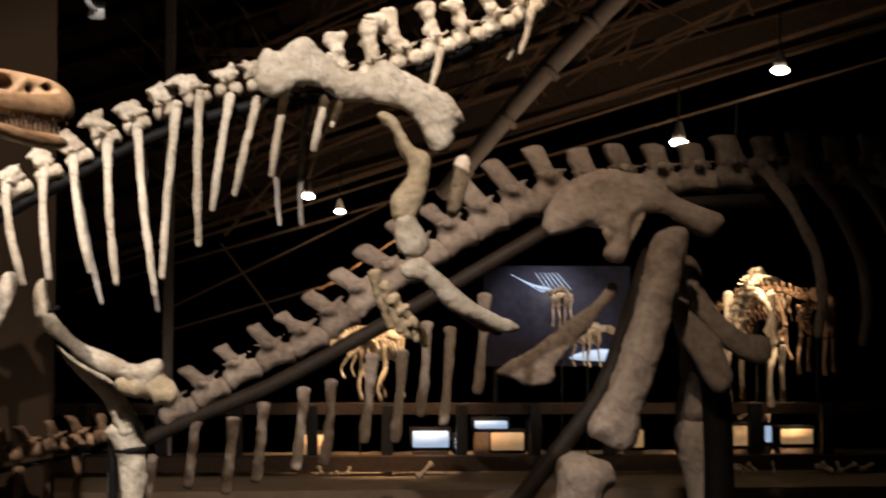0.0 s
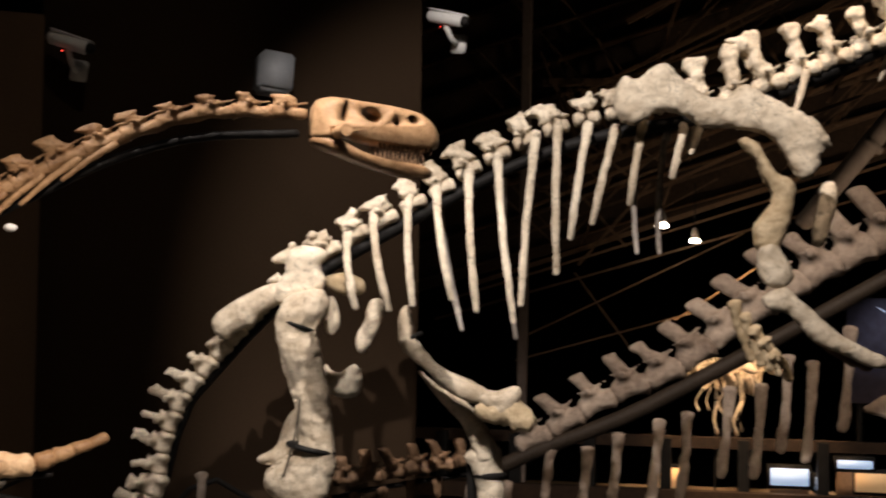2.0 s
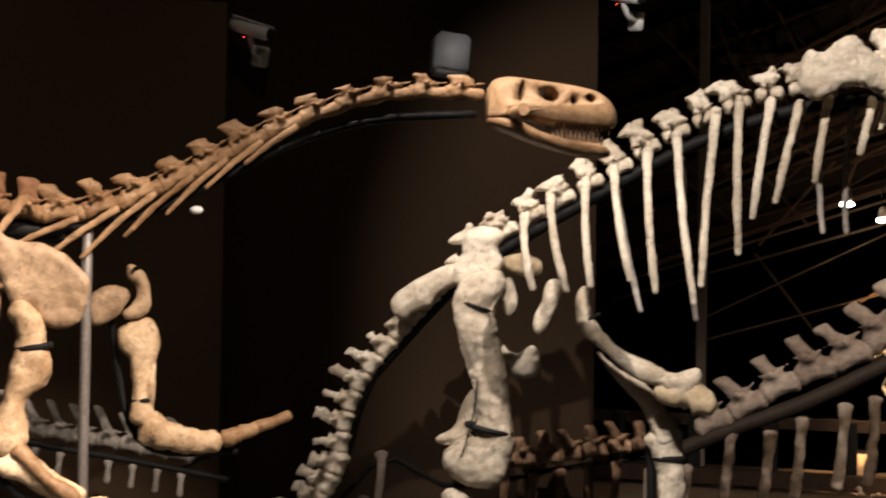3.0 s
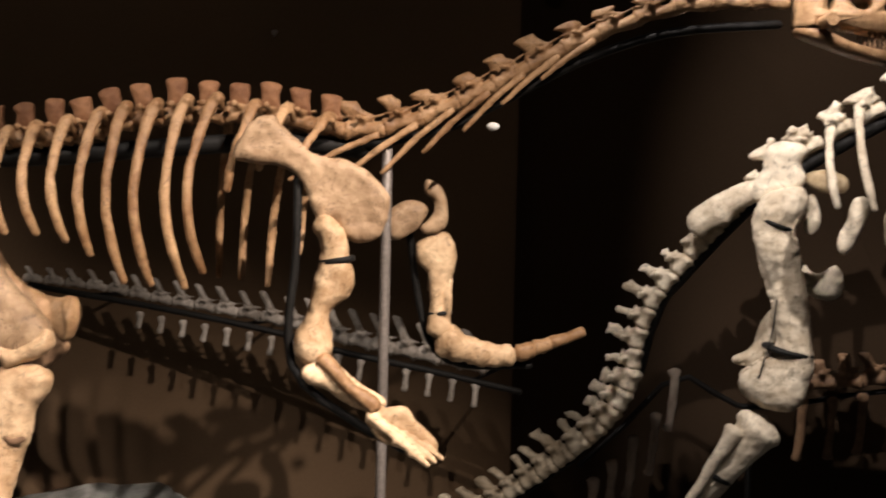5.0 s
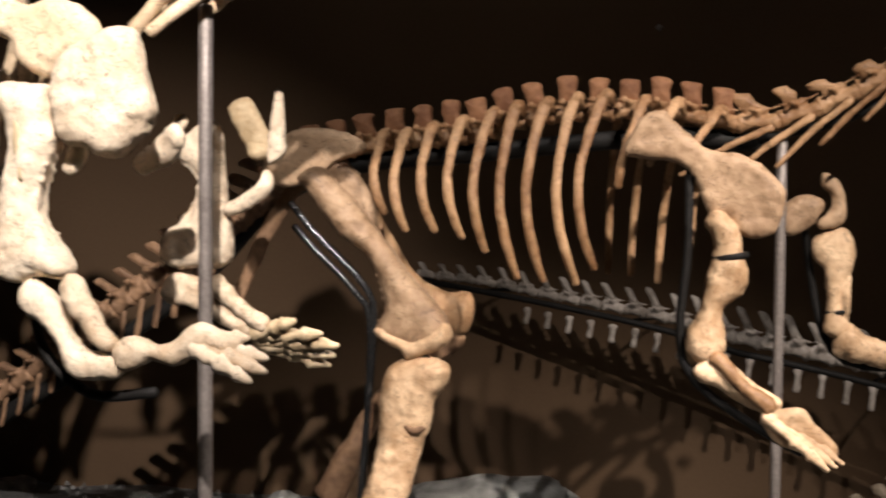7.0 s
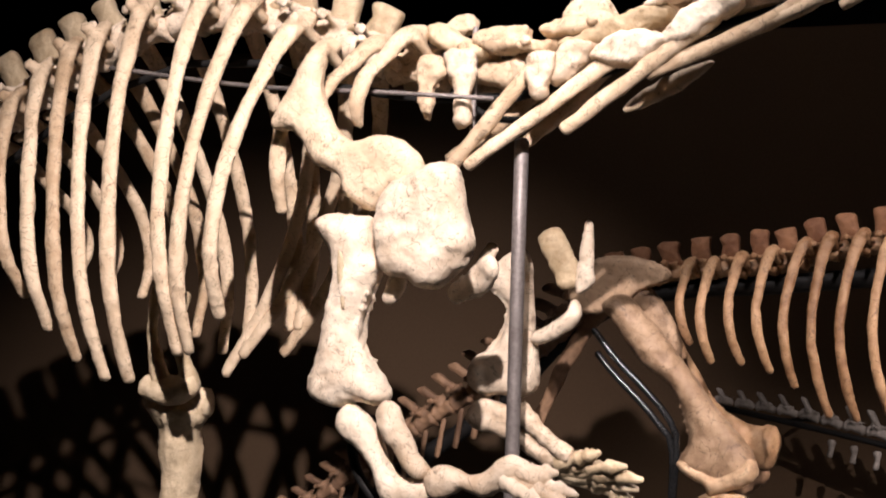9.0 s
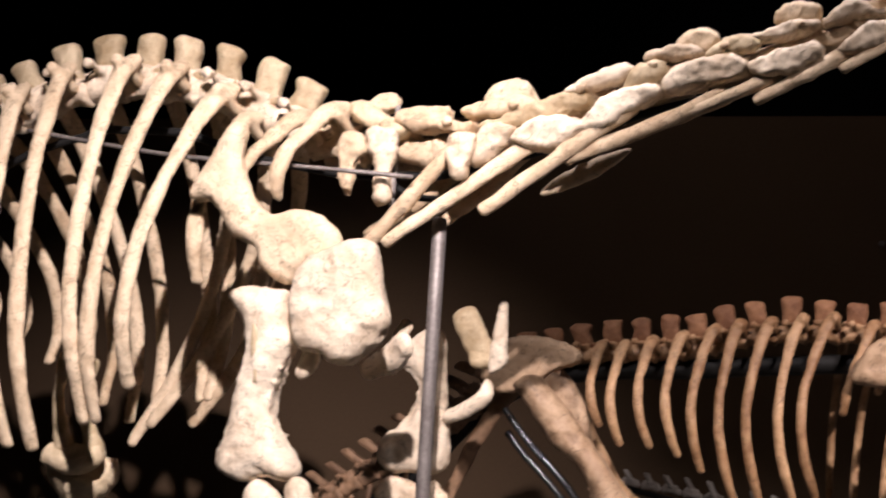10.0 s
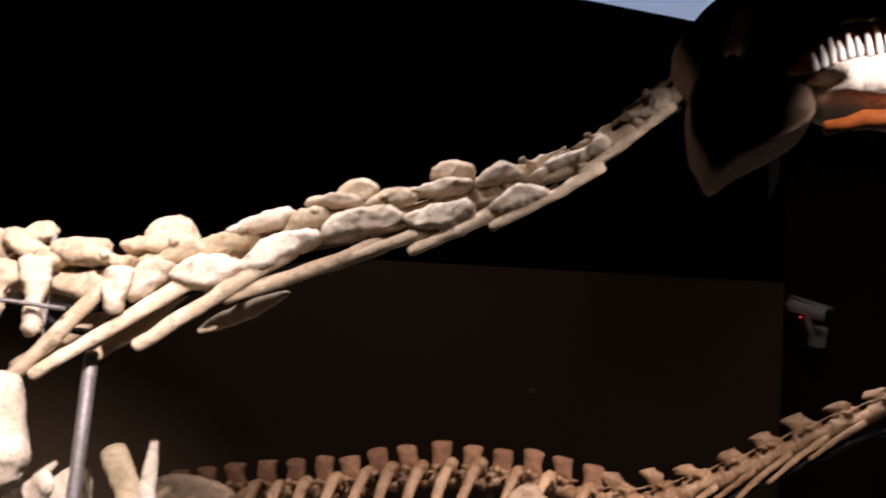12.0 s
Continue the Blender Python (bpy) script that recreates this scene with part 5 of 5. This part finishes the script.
spine_run(ash, [(-2.35, 1.16), (-1.80, 1.12), (-1.41, 1.06), (-0.67, 0.96), (-0.28, 0.87), (0.21, 0.79), (0.65, 0.72)], 21, ash_tail)
iron_rod(ash, [(-2.3, 0.0, 1.12), (-1.41, 0.0, 1.00), (-0.67, 0.0, 0.88), (-0.28, 0.0, 0.78), (0.21, 0.0, 0.70), (0.85, 0.0, 0.58)], 0.020, "rail")
for x, z, w in ((-1.9, 1.07, 0.42), (-0.9, 0.92, 0.62), (0.55, 0.63, 0.95)):
    iron_rod(ash, [(x, 0.0, z), (x + 0.04, w * 0.5, z - 0.01), (x + 0.1, w + 0.1, z - 0.02)], 0.012, "wall_bracket", n=6)

# ---- near skull ----
near = thing("dinosaur_skull", pose(0, 3.46, 0), "dark brown meat-eating dinosaur skull hung with bared teeth", "dinosaur skull")
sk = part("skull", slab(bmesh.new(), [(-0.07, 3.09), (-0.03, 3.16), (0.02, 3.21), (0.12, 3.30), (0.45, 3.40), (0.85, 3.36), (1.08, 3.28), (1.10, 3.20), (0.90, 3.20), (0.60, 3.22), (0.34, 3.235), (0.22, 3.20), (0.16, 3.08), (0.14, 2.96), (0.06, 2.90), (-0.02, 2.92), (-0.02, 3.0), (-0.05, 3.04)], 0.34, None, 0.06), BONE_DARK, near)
carve(sk, [hole(0.20, 3.27, 0.05, 0.05), hole(0.48, 3.31, 0.09, 0.05), hole(0.08, 3.11, 0.035, 0.07, tilt=15)])
# umber rear and cream front put the edge of the lit zone into colour
part("jaw", slab(bmesh.new(), [(-0.02, 3.0), (-0.02, 2.88), (0.01, 2.82), (0.04, 2.775), (0.10, 2.82), (0.20, 2.88), (0.27, 2.935), (0.27, 2.97), (0.24, 3.0), (0.16, 2.985), (0.08, 3.02)], 0.30, None, 0.05), BONE_DARK, near, "rear of the jaw, its shade put in as dark brown")
shaped("dentary", near, [(0.23, 3.02), (0.28, 3.05), (0.34, 3.08), (0.43, 3.10), (0.75, 3.11), (1.02, 3.09), (1.00, 3.00), (0.70, 2.96), (0.43, 2.955), (0.36, 2.96), (0.29, 2.97), (0.29, 3.00), (0.31, 3.015), (0.27, 3.03)], 0.0, 0.30, BONE_CREAM, "front of the lower jaw, coloured pale where it is lit", edge=0.05)
for y in (-0.13, 0.13):
    teeth_row(near, (0.26, y, 3.035), (0.36, y, 3.08), 5, 0.055, 0.010, TOOTH, -0.010)
    teeth_row(near, (0.36, y, 3.08), (1.00, y, 3.10), 28, 0.06, 0.010, TOOTH, -0.010)
    teeth_row(near, (0.29, y, 3.235), (1.05, y, 3.225), 34, -0.062, 0.010, TOOTH, 0.006)
part("palate", tube(bmesh.new(), [(0.22, 0, 3.12, 0.05), (0.5, 0, 3.16, 0.06), (0.95, 0, 3.16, 0.04)], 10, 10, 1.4), GUM, near, "orange-brown resin palate")
part("throat_bone", tube(bmesh.new(), [(0.30, -0.10, 2.905, 0.018), (0.44, -0.12, 2.925, 0.024), (0.8, -0.13, 2.95, 0.02)], 12, 10, 1, (0, 1, 0), 0.5), GUM, near, "orange-brown throat bone")
for x in (0.15, 0.8):
    part("hanging_rod", tube(bmesh.new(), [(x, 0, 3.25, 0.008), (x, 0, 5.0, 0.008), (x, 0, 7.0, 0.008)], 5, 8), IRON, near)

# ---- fixtures of the walls ----
speaker = thing("loudspeaker", pose(2.42, 9.32, 3.36, -8, 6, 0), "grey boxy loudspeaker fixed to the brown wall", "loudspeaker")
part("body", box(bmesh.new(), -0.12, 0.12, -0.1, 0.12, -0.15, 0.13, 0.025), GREY, speaker)
part("grille", box(bmesh.new(), -0.105, 0.105, -0.108, -0.09, -0.135, 0.115, 0.008), GREY, speaker)
part("bracket", box(bmesh.new(), -0.03, 0.03, 0.11, 0.20, -0.05, 0.05, 0.004), IRON, speaker)


def cctv(m):
    c = thing("security_camera", m, "white security camera on a wall bracket", "security camera", "security cameras")
    part("body", tube(bmesh.new(), [(-0.12, 0, 0.04, 0.05), (0.12, -0.03, 0.0, 0.05)], 6, 12), WHITE, c)
    part("hood", box(bmesh.new(), -0.14, 0.15, -0.06, 0.05, 0.055, 0.07, 0.004, Matrix.Rotation(radians(9), 4, "Y")), WHITE, c)
    part("lens", tube(bmesh.new(), [(0.12, -0.035, 0.0, 0.038), (0.16, -0.04, -0.005, 0.036)], 3, 12), IRON, c)
    part("led", lump(bmesh.new(), (-0.03, -0.05, -0.05), (0.005, 0.005, 0.005), 0.0), RED_LED, c)
    part("arm", tube(bmesh.new(), [(0.0, 0.0, -0.03, 0.02), (0.04, 0.05, -0.12, 0.02), (0.06, 0.20, -0.13, 0.025)], 8, 10), WHITE, c)
    part("mount", box(bmesh.new(), 0.01, 0.12, 0.15, 0.20, -0.20, -0.06, 0.01), WHITE, c)
    return c


first = cctv(pose(1.03, 9.31, 3.43, 0, 8, -15))
copy_thing(first, pose(3.70, 9.31, 3.83, 0, 4, -35))
hook = thing("wall_hook", pose(-0.75, 9.29, 2.79) @ Matrix.Scale(0.6, 4), "small dark metal hook on the brown wall", "hook")
part("plate", lump(bmesh.new(), (0, 0, 0), (0.035, 0.02, 0.03), 0.1), STEEL, hook)
part("hook", tube(bmesh.new(), [(0.0, -0.01, 0.0, 0.008), (0.02, -0.04, -0.03, 0.008), (0.0, -0.05, -0.05, 0.007)], 7, 6), STEEL, hook)
# no lamp: the glow replaces light falling on the panel from above
panel = thing("light_panel", pose(0, 9.2, 0), "pale bluish panel under the black ceiling, its light put in as glow", "light panel")
part("panel", slab(bmesh.new(), [(-1.6, 5.70), (-0.7, 5.56), (0.05, 5.43), (0.28, 5.40), (0.40, 5.50), (0.40, 6.2), (-1.6, 6.2)], 0.06, None, 0.01), LIT_PANEL, panel)
for x in (-1.2, 0.2):
    part("hanging_rod", tube(bmesh.new(), [(x, 0, 6.1, 0.01), (x, 0, 6.6, 0.01), (x, 0, 7.0, 0.01)], 4, 6), IRON, panel)

# ---- rocks on the bed ----
for k in range(70):
    x, y = random.uniform(-5.5, 1.8), random.uniform(7.6, 9.1)
    s = random.uniform(0.03, 0.12)
    z = ground_height(x, y)
    solo("rock", lump(bmesh.new(), (0, 0, 0), (s * 1.4, s, s * 0.7), 0.5, None, 2), ROCK, "small rough grey rock lying on gravel", "rock", "", "rocks on the bed", m=pose(x, y, z + s * 0.3, 0, 0, random.uniform(0, 360)))
bm = bmesh.new()
for k in range(1600):
    x, y = random.uniform(-6.5, 2.2), random.uniform(7.3, 9.25)
    s = random.uniform(0.008, 0.035)
    ring = [bm.verts.new((x + s * random.uniform(0.6, 1.3) * math.cos(w), y + s * random.uniform(0.6, 1.3) * math.sin(w), ground_height(x, y) - 0.01 + s * random.uniform(0, 0.4))) for w in (0, 1.25, 2.5, 3.8, 5.0)]
    top = bm.verts.new((x + random.uniform(-0.4, 0.4) * s, y, ground_height(x, y) + s * random.uniform(0.8, 1.6)))
    for i in range(5):
        bm.faces.new((ring[i], ring[(i + 1) % 5], top))
solo("pebbles", bm, ROCK, "loose grey pebbles and stone chips on the bed", "pebbles", "stuff")
solo("boulder", lump(bmesh.new(), (0, 0, 0), (0.55, 0.35, 0.20), 0.3, None, 4), ROCK, "smooth grey boulder half sunk in gravel", "boulder", m=pose(-1.60, 8.3, -0.20), smooth=True)

# ---- the far hall ----
FAR = pose(10.9, 16.8, 0, 0, 0, -33)


def far_beam(name, a, b, w, label, category, mat=TIMBER, y=0.0, group=""):
    """A square beam between two points (x, z) in the far hall's plane, y behind it."""
    p, q = Vector((a[0], y, a[1])), Vector((b[0], y, b[1]))
    bm = bmesh.new()
    box(bm, -0.5, 0.5, -0.5, 0.5, -0.5, 0.5)
    d = q - p
    r = d.to_track_quat("X", "Z").to_matrix().to_4x4()
    bm.transform(Matrix.Translation((p + q) / 2) @ r @ Matrix.Diagonal((d.length, w, w, 1)))
    return solo(name, bm, mat, label, category, "", group, m=FAR)


deck = solo("roof_deck", box(bmesh.new(), -6, 12.7, 3.55, 3.65, 3.5, 12.0, 0.0, Matrix(((1, 0, 0, 0), (0, 1, 0, 0), (0.29, 0, 1, 0), (0, 0, 0, 1)))), UMBER, "dim brown boarded roof deck behind the trusses", "roof", "structure", m=FAR)
for k in range(13):
    z = 2.0 + 0.62 * k
    a, b = Vector((-5.8, 3.45, z)), Vector((12.4, 3.45, z + 5.2 + 0.05 * k))
    bm = box(bmesh.new(), -0.5, 0.5, -0.5, 0.5, -0.5, 0.5)
    bm.transform(Matrix.Translation((a + b) / 2) @ (b - a).to_track_quat("X", "Z").to_matrix().to_4x4() @ Matrix.Diagonal(((b - a).length, 0.14, 0.035 + 0.03 * (k % 3), 1)))
    part("batten", bm, TIMBER, deck)
# roof trusses: chords that rise away to the side, with webs between them
for k in range(15):
    z0 = 1.55 + 0.37 * k
    far_beam("roof_chord", (-4.2 + 0.24 * k, z0 + random.uniform(-0.2, 0.2)), (11.5, z0 + 4.3 + 0.21 * k + random.uniform(-0.5, 0.5)), random.uniform(0.03, 0.075), "long brown roof chord of the far hall", "roof beam", TIMBER, 0.6 + 0.5 * (k % 4), "roof chords")
for k in range(170):
    x = random.uniform(-2.5, 10.5)
    z = 2.6 + 0.42 * (x + 2.5) + random.uniform(-0.4, 2.6)
    lean = random.choice((-1.4, -0.6, 0.5, 1.1, 1.8))
    far_beam("roof_web", (x, z), (x + lean, z + random.uniform(0.7, 1.7)), random.uniform(0.02, 0.05), "thin brown truss web of the roof", "roof beam", TIMBER, random.uniform(0.7, 2.6), "roof webs")
for k in range(7):
    far_beam("roof_slat", (-2.4 + 0.22 * k, 5.5), (-2.2 + 0.20 * k, 3.9 + 0.1 * k), 0.06, "dim brown hanging roof slat", "roof beam", TIMBER, 2.4, "roof slats")
for a, b in (((-3.0, 0.95), (-0.2, 1.75)), ((-2.1, 2.3), (-1.2, 1.1)), ((-2.9, 1.3), (0.4, 2.9)), ((-0.6, 1.6), (0.9, 2.6))):
    far_beam("tie_wire", a, b, 0.028, "thin brown tie across the dark hall", "tie", TIMBER, 0.8, "roof ties")
far_beam("cross_beam", (-2.75, 5.40), (1.4, 5.35), 0.12, "brown horizontal roof beam", "roof beam", TIMBER, 2.0)
far_beam("post", (-2.85, -2.6), (-2.80, 11.0), 0.13, "slim grey hall post", "post", DUCT, 0.5)
duct = thing("air_duct", FAR, "grey round air duct rising to the roof", "duct")
part("pipe", tube(bmesh.new(), [(1.2, 0, 3.0, 0.13), (2.6, 0, 4.7, 0.155), (4.6, 0, 6.9, 0.18), (7.6, 0, 11.0, 0.2)], 14, 14), DUCT, duct)
for k in range(5):
    x, z = 1.5 + 0.62 * k, 3.36 + 0.72 * k
    part("collar", tube(bmesh.new(), [(x, 0, z, 0.165 + 0.01 * k), (x + 0.04, 0, z + 0.046, 0.165 + 0.01 * k)], 3, 14, cap=0.1), DUCT, duct)
far_beam("gallery_floor", (-6, -0.15), (13, -0.2), 0.16, "dark brown gallery edge beam", "gallery", UMBER, 0.5)
far_beam("gallery_sill", (-6, -0.92), (13, -0.98), 0.22, "dark brown gallery sill beam", "gallery", UMBER, 0.2)
for k in range(13):
    far_beam("gallery_post", (-4.0 + 1.1 * k, -1.0), (-4.0 + 1.1 * k, -0.1), 0.16, "dark post of the gallery rail", "post", IRON, 0.3, "gallery posts")
bm = bmesh.new()
box(bm, -8, 14, -1.2, 3.0, -2.6, -1.12)
solo("platform", bm, LIT_WOOD, "brown wooden display platform in the far hall", "platform", "structure", m=FAR)


def lamp(x, z, y=0.0, s=1.0):
    t = thing("spotlight", FAR @ pose(x, y, z), "small lit spotlight hanging from the roof", "spotlight", "roof spotlights")
    part("bulb", lump(bmesh.new(), (0, 0, -0.06 * s), (0.13 * s, 0.13 * s, 0.06 * s), 0.02), BULB, t)
    part("housing", tube(bmesh.new(), [(0, 0, 0.02 * s, 0.10 * s), (0, 0, 0.12 * s, 0.08 * s), (0, 0, 0.24 * s, 0.05 * s)], 6, 12), STEEL, t)
    part("stem", tube(bmesh.new(), [(0, 0, 0.25 * s, 0.02 * s), (0, 0, 0.8, 0.02 * s)], 3, 6), IRON, t)


for x, z, s in ((6.23, 4.93, 1.0), (4.70, 3.84, 1.0), (5.56, 3.58, 0.6), (-0.77, 3.01, 0.75), (-0.30, 2.78, 0.6)):
    lamp(x, z, 0, s)


def far_skeleton(x, z, s, mat, base, turn=20):
    """A small golden skeleton far off: back, ribs, legs, neck and skull, on a rod from its base."""
    t = thing("dinosaur_skeleton", FAR @ pose(x, 1.0, z, 0, 0, turn), "small brightly lit golden skeleton on the far platform", "dinosaur skeleton", "far skeletons")
    def vert(i, u, at, d, gap):
        vertebra(t, at, d, mat, mat, gap * 0.8, 0.035 * s, 0.08 * s, 0.05 * s, 0.012, -0.3, 0.05 * s)
    spine_run(t, [(-0.8 * s, 0.40 * s), (-0.3 * s, 0.66 * s), (0.2 * s, 0.70 * s), (0.5 * s, 0.62 * s), (0.68 * s, 0.66 * s)], 16, vert)
    for k in range(8):
        for y in (-1, 1):
            bone("rib", t, [((-0.3 + 0.08 * k) * s, 0, 0.66 * s, 0.016 * s), ((-0.33 + 0.08 * k) * s, y * 0.16 * s, 0.5 * s, 0.016 * s), ((-0.24 + 0.08 * k) * s, y * 0.1 * s, (0.34 - 0.02 * (k % 3)) * s, 0.012 * s)], mat, n=6, seg=6)
    for px in (-0.3, 0.25):
        for y in (-0.15, 0.15):
            kx = px + random.uniform(-0.08, 0.12)
            bone("thigh", t, [(px * s, y * s, 0.62 * s, 0.035 * s), (kx * s, y * s, 0.34 * s, 0.022 * s), ((kx + 0.02) * s, y * s, 0.26 * s, 0.034 * s)], mat, n=8, seg=8)
            bone("shin", t, [((kx + 0.02) * s, y * s, 0.22 * s, 0.03 * s), ((px - 0.04) * s, y * s, 0.0, 0.018 * s), ((px + 0.03) * s, y * s, -0.18 * s, 0.028 * s)], mat, n=8, seg=8)
    part("skull", slab(bmesh.new(), [(0.66 * s, 0.62 * s), (0.68 * s, 0.74 * s), (0.82 * s, 0.72 * s), (0.96 * s, 0.62 * s), (0.92 * s, 0.55 * s), (0.76 * s, 0.56 * s)], 0.11 * s, None, 0.2), mat, t)
    iron_rod(t, [(0, 0, 0.64 * s), (0, 0, 0.0), (0, 0, base - z)], 0.015, "pole")


far_skeleton(0.35, 0.15, 1.15, BONE_CREAM, -1.12, 55)
far_skeleton(3.1, 1.15, 0.62, BONE_CREAM, -1.12, 100)
far_skeleton(6.15, 0.25, 2.1, BONE_CREAM, -1.12, 64)
far_skeleton(7.1, 0.55, 1.3, BONE_DARK, -1.12, 60)
far_skeleton(3.5, 0.55, 0.7, BONE_CREAM, -1.12, -60)
far_skeleton(6.2, -0.6, 0.5, BONE_CREAM, -1.12)
far_skeleton(6.3, 0.75, 1.2, BONE_DARK, -1.12, -50)
far_skeleton(0.0, 0.4, 0.8, BONE_CREAM, -1.12, -40)
cases = [(0.8, 1.35, -0.80, -0.55, BLUE_GLOW), (1.45, 1.6, -0.85, -0.65, BLUE_GLOW), (1.75, 2.25, -0.52, -0.40, BLUE_GLOW), (2.0, 2.5, -0.85, -0.58, WARM_GLOW), (2.6, 2.75, -0.6, -0.45, WARM_GLOW), (5.6, 6.1, -0.8, -0.5, WARM_GLOW), (6.25, 6.35, -0.75, -0.5, BLUE_GLOW), (6.5, 7.0, -0.78, -0.55, WARM_GLOW), (4.1, 4.35, -0.82, -0.55, WARM_GLOW), (-0.9, -0.5, -0.9, -0.6, WARM_GLOW)]
for x0, x1, z0, z1, mat in cases:
    case = thing("display_case", FAR @ pose(0, 0.9, 0), "small glowing display case in the far gallery", "display case", "gallery cases")
    part("panel", box(bmesh.new(), x0, x1, 0, 0.3, z0, z1, 0.01), mat, case)
    part("plinth", box(bmesh.new(), x0, x1, 0.02, 0.34, -1.125, z0 - 0.052, 0.005), TIMBER, case)
    part("frame", box(bmesh.new(), x0 - 0.04, x1 + 0.04, 0.02, 0.34, z0 - 0.05, z1 + 0.04, 0.01), IRON, case)
mural = thing("mural", FAR @ pose(0, 2.2, 0), "dark blue printed mural panel with white lines", "mural")
part("panel", box(bmesh.new(), 2.0, 4.4, 0, 0.08, 0.35, 1.98, 0.01), BLUE, mural)
for x in (2.2, 4.1):
    part("post", box(bmesh.new(), x - 0.04, x + 0.04, 0.085, 0.16, -1.12, 1.9, 0.01), IRON, mural)
# the print's white lines and strip glow, to look as bright as lit
for k in range(6):
    part("line", tube(bmesh.new(), [(2.45 + 0.05 * k, -0.02, 1.84 - 0.03 * k, 0.007), (2.95 + 0.04 * k, -0.02, 1.55 + 0.01 * k, 0.007)], 3, 6), BLUE_GLOW, mural)
    part("line", tube(bmesh.new(), [(2.85 + 0.07 * k, -0.02, 1.86, 0.007), (3.02 + 0.08 * k, -0.02, 1.60, 0.007)], 3, 6), BLUE_GLOW, mural)
part("screen", slab(bmesh.new(), [(3.42, 0.46), (3.60, 0.58), (4.05, 0.62), (4.16, 0.44)], 0.03, Matrix.Translation((0, -0.03, 0)), 0.02), BLUE_GLOW, mural)
# fossils laid out along the gallery
for k in range(46):
    x = random.choice((random.uniform(-0.6, 1.3), random.uniform(5.4, 8.2)))
    a, r = random.uniform(0, 3.1), random.uniform(0.02, 0.045)
    d = Vector((math.cos(a), 0.3, 0.5 * abs(math.sin(a)))) * random.uniform(0.07, 0.2)
    solo("fossil_bone", tube(bmesh.new(), [(*(-d), r * 1.3), (0, 0, 0, r * 0.7), (*d, r * 1.4)], 7, 7, 1, (0, 1, 0), 0.5), BONE_CREAM, "small golden lit fossil bone on the gallery platform", "fossil", "", "gallery fossils", True, FAR @ pose(x, random.uniform(-0.1, 0.8), -1.05 + r))
spot("spot_far_a", tuple(FAR @ Vector((0.4, -1.5, 4.5))), tuple(FAR @ Vector((0.4, 1.0, 0.5))), 2300, 40, AMBER, 0.1)
spot("spot_far_b", tuple(FAR @ Vector((6.0, -0.5, 4.9))), tuple(FAR @ Vector((6.1, 1.0, 1.1))), 3300, 24, (1.0, 0.74, 0.48), 0.1)
spot("spot_far_c", tuple(FAR @ Vector((3.0, -0.5, 4.5))), tuple(FAR @ Vector((3.0, 1.5, 1.0))), 500, 40, CREAM, 0.1)
spot("spot_far_roof", tuple(FAR @ Vector((4.5, -3.5, -0.6))), tuple(FAR @ Vector((4.0, 2.0, 6.0))), 560, 120, (1.0, 0.74, 0.50), 0.2, 1.0)
